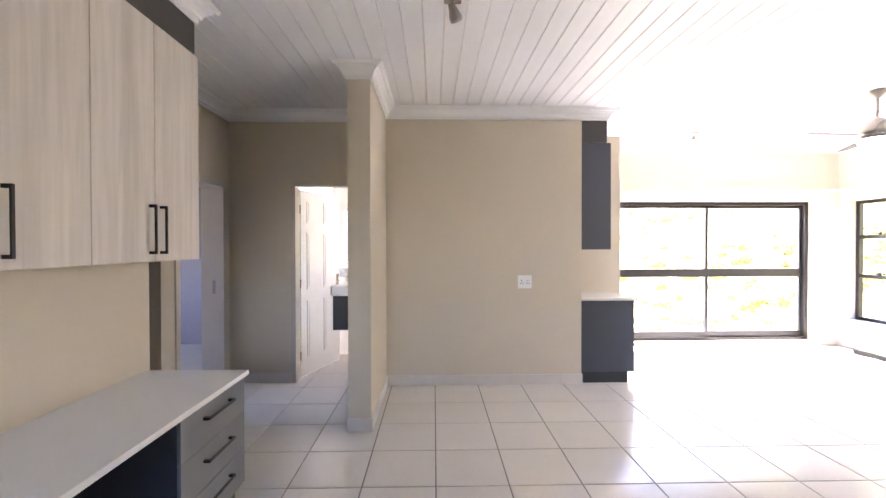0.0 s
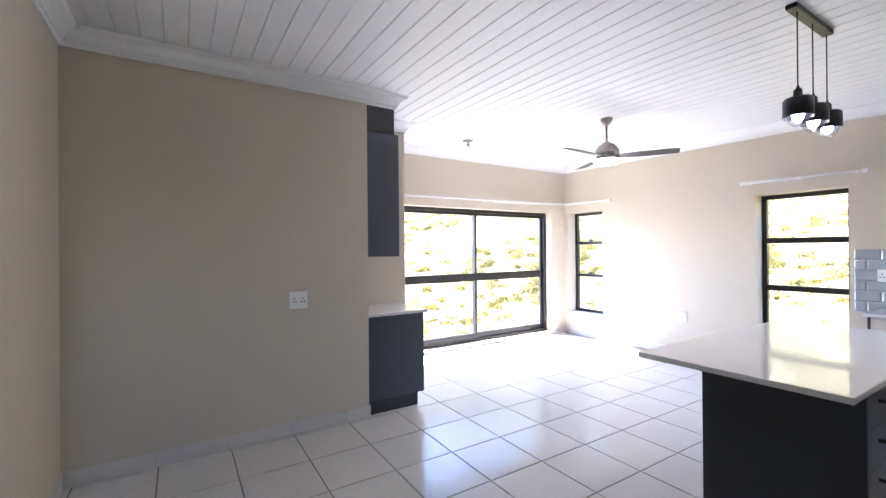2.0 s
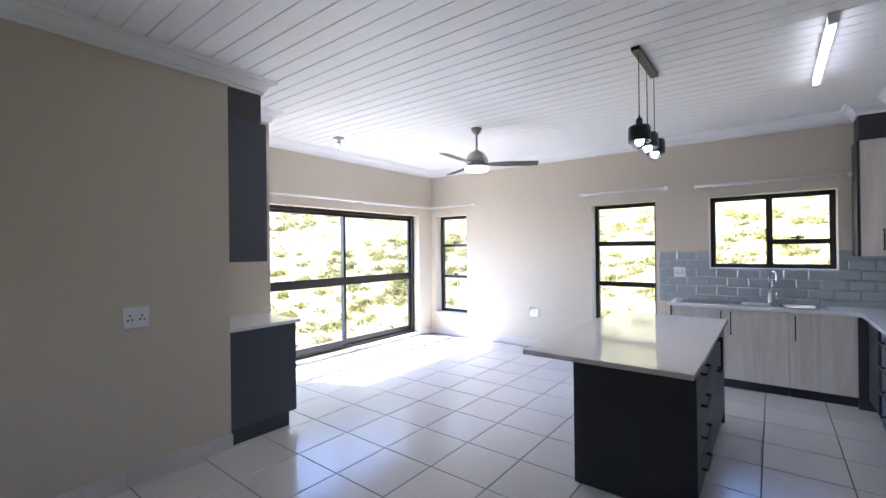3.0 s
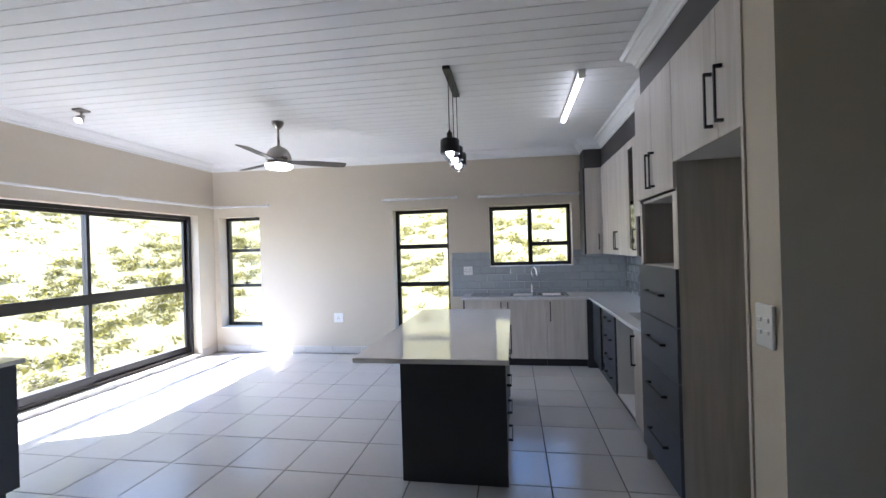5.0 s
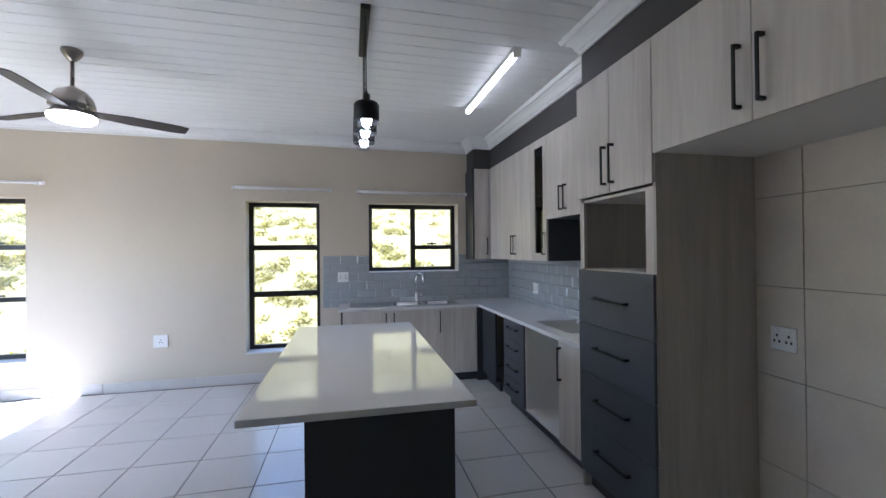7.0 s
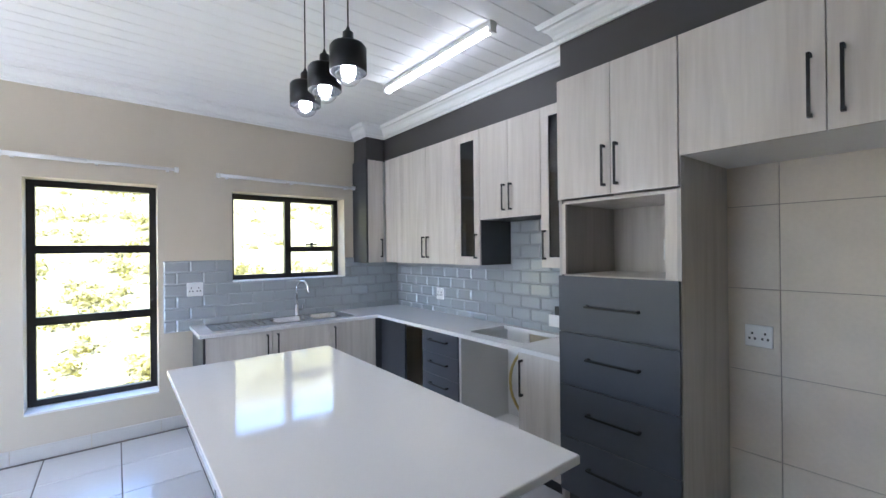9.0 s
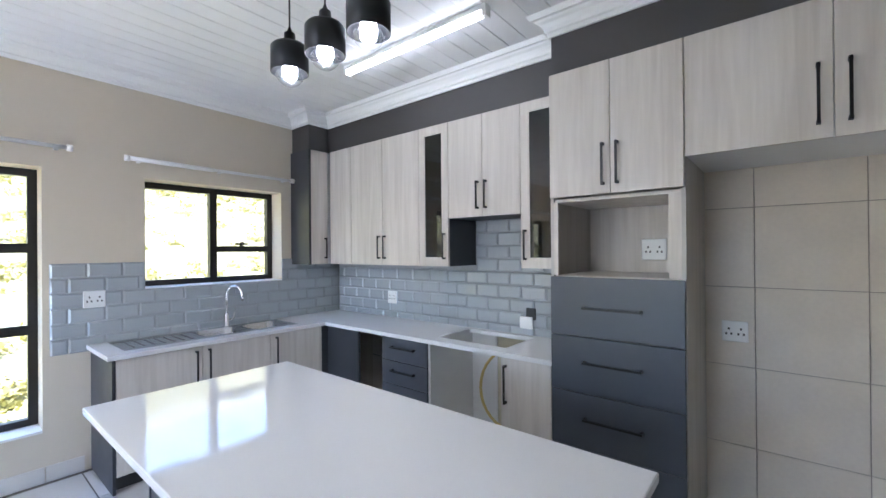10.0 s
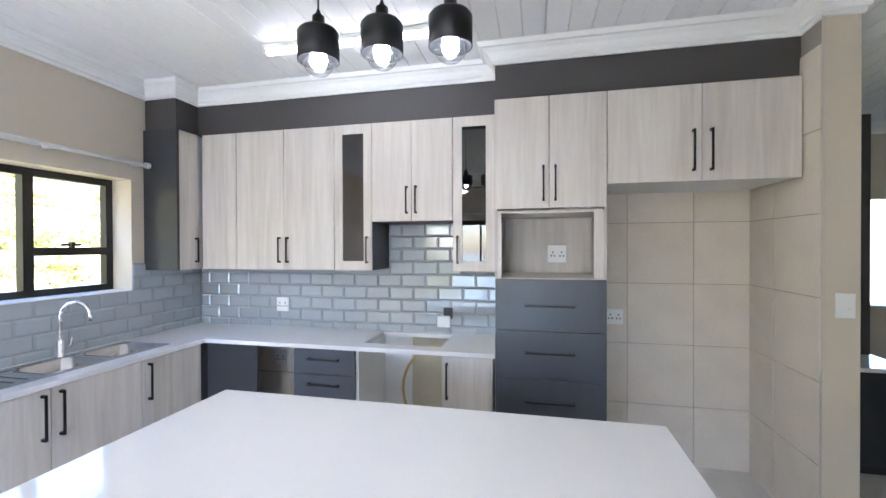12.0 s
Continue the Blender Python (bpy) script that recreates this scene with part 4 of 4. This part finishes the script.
FX, FYY = 4.10, 3.86
fan = thing("ceiling_fan", "satin nickel ceiling fan with three dark blades and a lit lamp", "ceiling fan", (FX, FYY, CEIL))
part("canopy", lathe(bmesh.new(), [(0.0, CEIL - 0.001), (0.062, CEIL - 0.001), (0.062, CEIL - 0.02), (0.045, CEIL - 0.05), (0.022, CEIL - 0.075), (0.013, CEIL - 0.08)], FX, FYY), M_NICKEL, fan)
part("downrod", tube(bmesh.new(), [(FX, FYY, CEIL - 0.07), (FX, FYY, CEIL - 0.27)], 0.0125, 12), M_NICKEL, fan)
Z = CEIL - 0.25
part("motor", lathe(bmesh.new(), [(0.014, Z), (0.03, Z - 0.01), (0.085, Z - 0.04), (0.118, Z - 0.085), (0.13, Z - 0.13), (0.13, Z - 0.145), (0.10, Z - 0.15), (0.12, Z - 0.185), (0.13, Z - 0.19), (0.13, Z - 0.205)], FX, FYY, 36), M_NICKEL, fan)
part("lamp", lathe(bmesh.new(), [(0.135, Z - 0.2055), (0.135, Z - 0.225), (0.12, Z - 0.243), (0.06, Z - 0.252), (0.0, Z - 0.254)], FX, FYY, 36), M_FANL, fan, "lit frosted lamp")
for az in (-56, 64, 184):
    bm = bmesh.new()
    n = 9
    rows = []
    for k in range(n):
        r = 0.10 + 0.60 * k / (n - 1)
        w = 0.035 + 0.03 * min(1, k / 3)
        if k == n - 1:
            w *= 0.8
        tw = radians(-11)
        rows.append([bm.verts.new((r, s * w * math.cos(tw), dz + s * w * math.sin(tw))) for s, dz in ((-1, 0), (1, 0), (1, 0.007), (-1, 0.007))])
    for a, b in zip(rows, rows[1:]):
        for k in range(4):
            bm.faces.new((a[k], a[(k + 1) % 4], b[(k + 1) % 4], b[k]))
    bm.faces.new(rows[0]); bm.faces.new(rows[-1])
    bmesh.ops.rotate(bm, verts=bm.verts, cent=(0, 0, 0), matrix=Matrix.Rotation(radians(az), 3, 'Z'))
    bmesh.ops.translate(bm, verts=bm.verts, vec=(FX, FYY, Z - 0.172))
    part("blade", bm, M_BLADE, fan)


def spot(x, y, az):
    t = thing("ceiling_spotlight", "small satin nickel ceiling spotlight, lit", "spotlight", (x, y, CEIL), "ceiling spotlights")
    part("base", box((x - 0.05, y - 0.05, CEIL - 0.018, x + 0.05, y + 0.05, CEIL - 0.0005)), M_NICKEL, t, bevel=0.003)
    part("arm", tube(bmesh.new(), [(x, y, CEIL - 0.015), (x, y, CEIL - 0.06)], 0.008, 10), M_NICKEL, t)
    d = Vector((math.cos(az), math.sin(az), -0.9)).normalized()
    c = Vector((x, y, CEIL - 0.075))
    def along(prof):
        bm = lathe(bmesh.new(), prof, 0, 0, 20)
        q = Vector((0, 0, 1)).rotation_difference(d)
        bmesh.ops.rotate(bm, verts=bm.verts, cent=(0, 0, 0), matrix=q.to_matrix())
        bmesh.ops.translate(bm, verts=bm.verts, vec=c)
        return bm
    hd = part("head", along([(0.0, -0.035), (0.018, -0.035), (0.022, -0.01), (0.036, 0.04), (0.036, 0.062), (0.033, 0.062), (0.033, 0.05)]), M_NICKEL, t)
    part("lens", along([(0.0, 0.051), (0.033, 0.051)]), M_SPOT, hd)


spot(3.36, 5.43, radians(200))
spot(0.10, 2.44, radians(60))

for ob in [o for o in ORIGIN if o.parent is None and o.type == "EMPTY" and o.name.split(".")[0] in ("pendant_light", "led_batten", "ceiling_fan", "ceiling_spotlight")]:
    ob.location.z += rise(ob.location.y)

# ---- outside ----
def ground_z(x, y):
    """Hillside that climbs to the east and north-east, and falls to the sea in the north and west."""
    d = max(0.0, y - 9.0) * 0.8 + max(0.0, x - 9.0) * 0.9
    az = math.degrees(math.atan2(y - 3.0, x - 3.0)) % 360
    f = min(1.0, max(0.0, (82.0 - az) / 17.0)) if az < 200 else min(1.0, max(0.0, (az - 270.0) / 40.0))
    f = f * f * (3 - 2 * f)
    near = -0.9 - 0.10 * min(8.0, max(0.0, y - 6.5))
    up = near + min(34.0, 0.45 * d)
    down = max(-34.0, near - 0.24 * max(0.0, math.hypot(x - 3.0, y - 3.0) - 9.0))
    z = up * f + down * (1 - f)
    return z + 0.6 * noise.noise(Vector((x * 0.07, y * 0.07, 0))) * min(1.0, d / 6)


bm = bmesh.new()
n = 90
def axis_pos(i):
    u = (i / (n - 1)) * 2 - 1
    return 8.0 * u + 1500 * u ** 7
grid = [[bm.verts.new((3 + axis_pos(i) * 1.0 + 40 * ((i / (n - 1)) * 2 - 1), 3 + axis_pos(j) + 40 * ((j / (n - 1)) * 2 - 1), 0)) for j in range(n)] for i in range(n)]
for r in grid:
    for v in r:
        v.co.z = ground_z(v.co.x, v.co.y)
for i in range(n - 1):
    for j in range(n - 1):
        bm.faces.new((grid[i][j], grid[i + 1][j], grid[i + 1][j + 1], grid[i][j + 1])).smooth = True
structure("ground", bm, M_EARTH, "dry grassy hillside rising beyond the windows", "ground")

structure("sea", box((-1500, 130, -29.0, 260, 1500, -28.0)), M_SEA, "calm blue sea beyond the slope", "water")
patio = structure("patio", box((1.0, 6.352, -0.9, 6.7, 7.12, -0.06)), M_GROUT, "brown paved strip outside the sliding door", "patio")
for i in range(19):
    for j in range(3):
        part("paver", box((1.0 + 0.3 * i + 0.004, 6.354 + 0.255 * j + 0.004, -0.06, 1.3 + 0.3 * i - 0.004, 6.609 + 0.255 * j - 0.004, -0.03)), M_PAVER, patio, bevel=0.004)

# scrub on the hillside: many clumps of small leaves
rng = np.random.default_rng(5)
verts, faces = [], []
base = 0
count = 0
while count < 11000:
    if rng.random() < 0.5:
        x, y = rng.uniform(-12, 30), rng.uniform(9.0, 48)
    else:
        x, y = rng.uniform(9.5, 48), rng.uniform(-14, 30)
    dist = math.hypot(x - 3, y - 2)
    if dist > 46 or (noise.noise(Vector((x * 0.22, y * 0.22, 4.0))) < -0.18 and rng.random() < 0.75):
        continue
    count += 1
    z = ground_z(x, y)
    s = rng.uniform(0.18, 0.52) * (0.75 + dist * 0.010)
    k = int(150 if dist < 16 else 42)
    d = rng.normal(size=(k, 3))
    d[:, 2] = np.abs(d[:, 2])
    d /= np.linalg.norm(d, axis=1)[:, None]
    r = rng.uniform(0.45, 1.05, size=(k, 1)) * (0.8 + 0.35 * np.sin(3 * d[:, :1] * 2 + 5 * d[:, 1:2] + x))
    c = d * r * np.array([s, s, s * 0.75]) + np.array([x, y, z - 0.1])
    ls = (0.07 if dist < 18 else 0.12) * s * rng.uniform(0.7, 1.5, size=(k, 1)) + 0.02
    u = np.cross(d + rng.normal(size=(k, 3)) * 0.6, rng.normal(size=(k, 3)))
    u /= np.linalg.norm(u, axis=1)[:, None]
    w = np.cross(d, u)
    w /= np.linalg.norm(w, axis=1)[:, None] + 1e-6
    quad = np.stack([c - u * ls, c - w * ls * 0.6, c + u * ls, c + w * ls * 0.6], axis=1).reshape(-1, 3)
    verts.append(quad)
    idx = np.arange(k * 4).reshape(k, 4) + base
    faces.append(idx)
    base += k * 4
me = bpy.data.meshes.new("scrub")
me.from_pydata(np.concatenate(verts).tolist(), [], np.concatenate(faces).tolist())
me.materials.append(M_LEAF)
tagged(new("scrub", me), "low green coastal scrub covering the slope", "shrubs", kind="stuff")

# ---- tiles, last ----
def tile_mesh(name, w, h, d, bev, material):
    """Tile with its face up: w by h, d thick, with an eased edge."""
    bm = bmesh.new()
    lo = [bm.verts.new((x, y, -d)) for x, y in ((-w / 2, -h / 2), (w / 2, -h / 2), (w / 2, h / 2), (-w / 2, h / 2))]
    ms = [bm.verts.new((x, y, -bev * 0.6)) for x, y in ((-w / 2, -h / 2), (w / 2, -h / 2), (w / 2, h / 2), (-w / 2, h / 2))]
    a, b = w / 2 - bev, h / 2 - bev
    hi = [bm.verts.new((x, y, 0)) for x, y in ((-a, -b), (a, -b), (a, b), (-a, b))]
    for p, q in ((lo, ms), (ms, hi)):
        for k in range(4):
            bm.faces.new((p[k], p[(k + 1) % 4], q[(k + 1) % 4], q[k]))
    bm.faces.new(hi)
    me = bpy.data.meshes.new(name)
    bm.to_mesh(me)
    bm.free()
    me.materials.append(material)
    return me


P = 0.4545
floor = structure("floor", box((-5.4, -2.0, -0.12, E + 0.2, 6.6, -0.004)), M_GROUT, "cream ceramic floor tiles in grey grout", "floor")
ft = tile_mesh("floor_tile", P - 0.0075, P - 0.0075, 0.008, 0.002, M_TILE)
rest = []
for i in range(-12, 14):
    for j in range(-12, 7):
        cx, cy = (i + 0.5) * P, 3.525 + (j + 0.5) * P
        if cx > E + 0.1 or cy > 6.5 or cy < -1.9:
            continue
        if cx > -0.95 and cy > -0.95:
            o = new("floor_tile", ft)
            o.parent = floor
            o.matrix_local = pose(cx, cy, random.uniform(-0.0003, 0.0003), random.uniform(-0.04, 0.04), random.uniform(-0.04, 0.04), random.choice((0, 90, 180, 270)))
        else:
            rest.append((cx - P / 2 + 0.0025, cy - P / 2 + 0.0025, -0.008, cx + P / 2 - 0.0025, cy + P / 2 - 0.0025, 0))
o = part("floor_tiles_beyond", box(*rest), M_TILE, floor)
o["kind"] = "stuff"


def clad(parent, u0, u1, z0, z1, pw, ph, bev, place, spans, material):
    """Sets tiles in half bond on a wall, cut to spans(z), the stretches tiled at that height; place(u, z) gives the pose."""
    cut = {}
    r, z = 0, z0
    while z + ph <= z1 + 0.001:
        for a, b in spans(z + ph / 2):
            u = u0 + (pw / 2 if r % 2 else 0) - pw
            while u < b:
                lo, hi = max(u, a), min(u + pw, b)
                w = round(hi - lo, 3)
                if w > 0.03:
                    if w not in cut:
                        cut[w] = tile_mesh("metro_tile", w - 0.0025, ph - 0.0025, 0.006, bev, material)
                    o = new("wall_tile", cut[w])
                    o.parent = parent
                    o.matrix_local = place((lo + hi) / 2, z + ph / 2)
                u += pw
        z += ph
        r += 1


PW, PH = 0.206, 0.104
se = structure("splashback_east", box((E - 0.005, S, CT + 0.001, E, 2.32, WK[1] - 0.013), (E - 0.005, 1.777, WK[1] - 0.013, E, 2.32, 1.455), (E - 0.005, S, WK[1] - 0.013, E, 0.643, 1.455)), M_SPGROUT, "grey bevelled metro tile splashback under the kitchen window", "splashback")
def pose_e(u, z):
    return Matrix.Translation((E - 0.012, u, z)) @ Matrix(((0, 0, -1, 0), (-1, 0, 0, 0), (0, 1, 0, 0), (0, 0, 0, 1)))
clad(se, S, 2.32, 0.831, 1.456, PW, PH, 0.012, pose_e, lambda z: [(S + 0.013, 2.32)] if z < WK[1] else [(S + 0.013, WK[0] - 0.002), (WK[2] + 0.002, 2.32)], M_SPLASH)
ss = structure("splashback_south", box((3.17, S, CT + 0.001, E - 0.006, S + 0.005, 1.399), (3.492, S, 1.399, 4.106, S + 0.005, 1.764)), M_SPGROUT, "glossy grey bevelled metro tile splashback behind the worktop", "splashback")
def pose_s(u, z):
    return Matrix.Translation((u, S + 0.012, z)) @ Matrix(((-1, 0, 0, 0), (0, 0, 1, 0), (0, 1, 0, 0), (0, 0, 0, 1)))
clad(ss, 3.17, E, 0.831, 1.77, PW, PH, 0.012, pose_s, lambda z: [(3.172, E - 0.013)] if z < 1.40 else [(3.492, 4.106)], M_SPLASH)

TP = 0.44
at = tile_mesh("recess_tile", TP - 0.004, TP - 0.004, 0.006, 0.002, M_ALCOVE)
ar = structure("fridge_recess_back", box((1.457, S, 0.001, 2.484, S + 0.006, 1.958)), M_ALGROUT, "stone-look wall tiles at the back of the fridge recess", "wall tiles")
for k in range(3):
    for r in range(-1, 4):
        o = new("wall_tile", at)
        o.parent = ar
        o.matrix_local = pose_s(1.815 + TP * (k - 0.5), 0.425 + TP * (r + 0.5))
an = structure("fridge_recess_side", box((1.455, S, 0.001, 1.461, 0.725, 2.785)), M_ALGROUT, "stone-look wall tiles on the side of the fridge recess", "wall tiles")
structure("tile_trim", box((1.4555, 0.7255, 0.001, 1.470, 0.736, 2.775)), M_FRAME, "cream edge trim of the recess tiles", "trim")
def pose_n(u, z):
    return Matrix.Translation((1.467, u, z)) @ Matrix(((0, 0, 1, 0), (1, 0, 0, 0), (0, 1, 0, 0), (0, 0, 0, 1)))
nt = tile_mesh("recess_tile", 0.296, TP - 0.004, 0.006, 0.002, M_ALCOVE)
for u, nm in ((0.123, nt), (0.495, at)):
    for r in range(-1, 6):
        if 0.425 + TP * (r + 1) < 2.8:
            o = new("wall_tile", nm)
            o.parent = an
            o.matrix_local = pose_n(u, 0.425 + TP * (r + 0.5))
ap = structure("appliance_wall_tiles", box((4.637, S, 0.001, 5.40, S + 0.002, CT - 0.035)), M_ALGROUT, "cream wall tiles behind the open appliance space", "wall tiles")
bt_tile = tile_mesh("recess_tile", 0.376, TP - 0.074, 0.004, 0.002, M_ALCOVE)
for k in range(2):
    for z in (0.283, 0.657):
        o = new("wall_tile", bt_tile)
        o.parent = ap
        o.matrix_local = Matrix.Translation((0, -0.005, 0)) @ pose_s(4.828 + 0.38 * k, z)
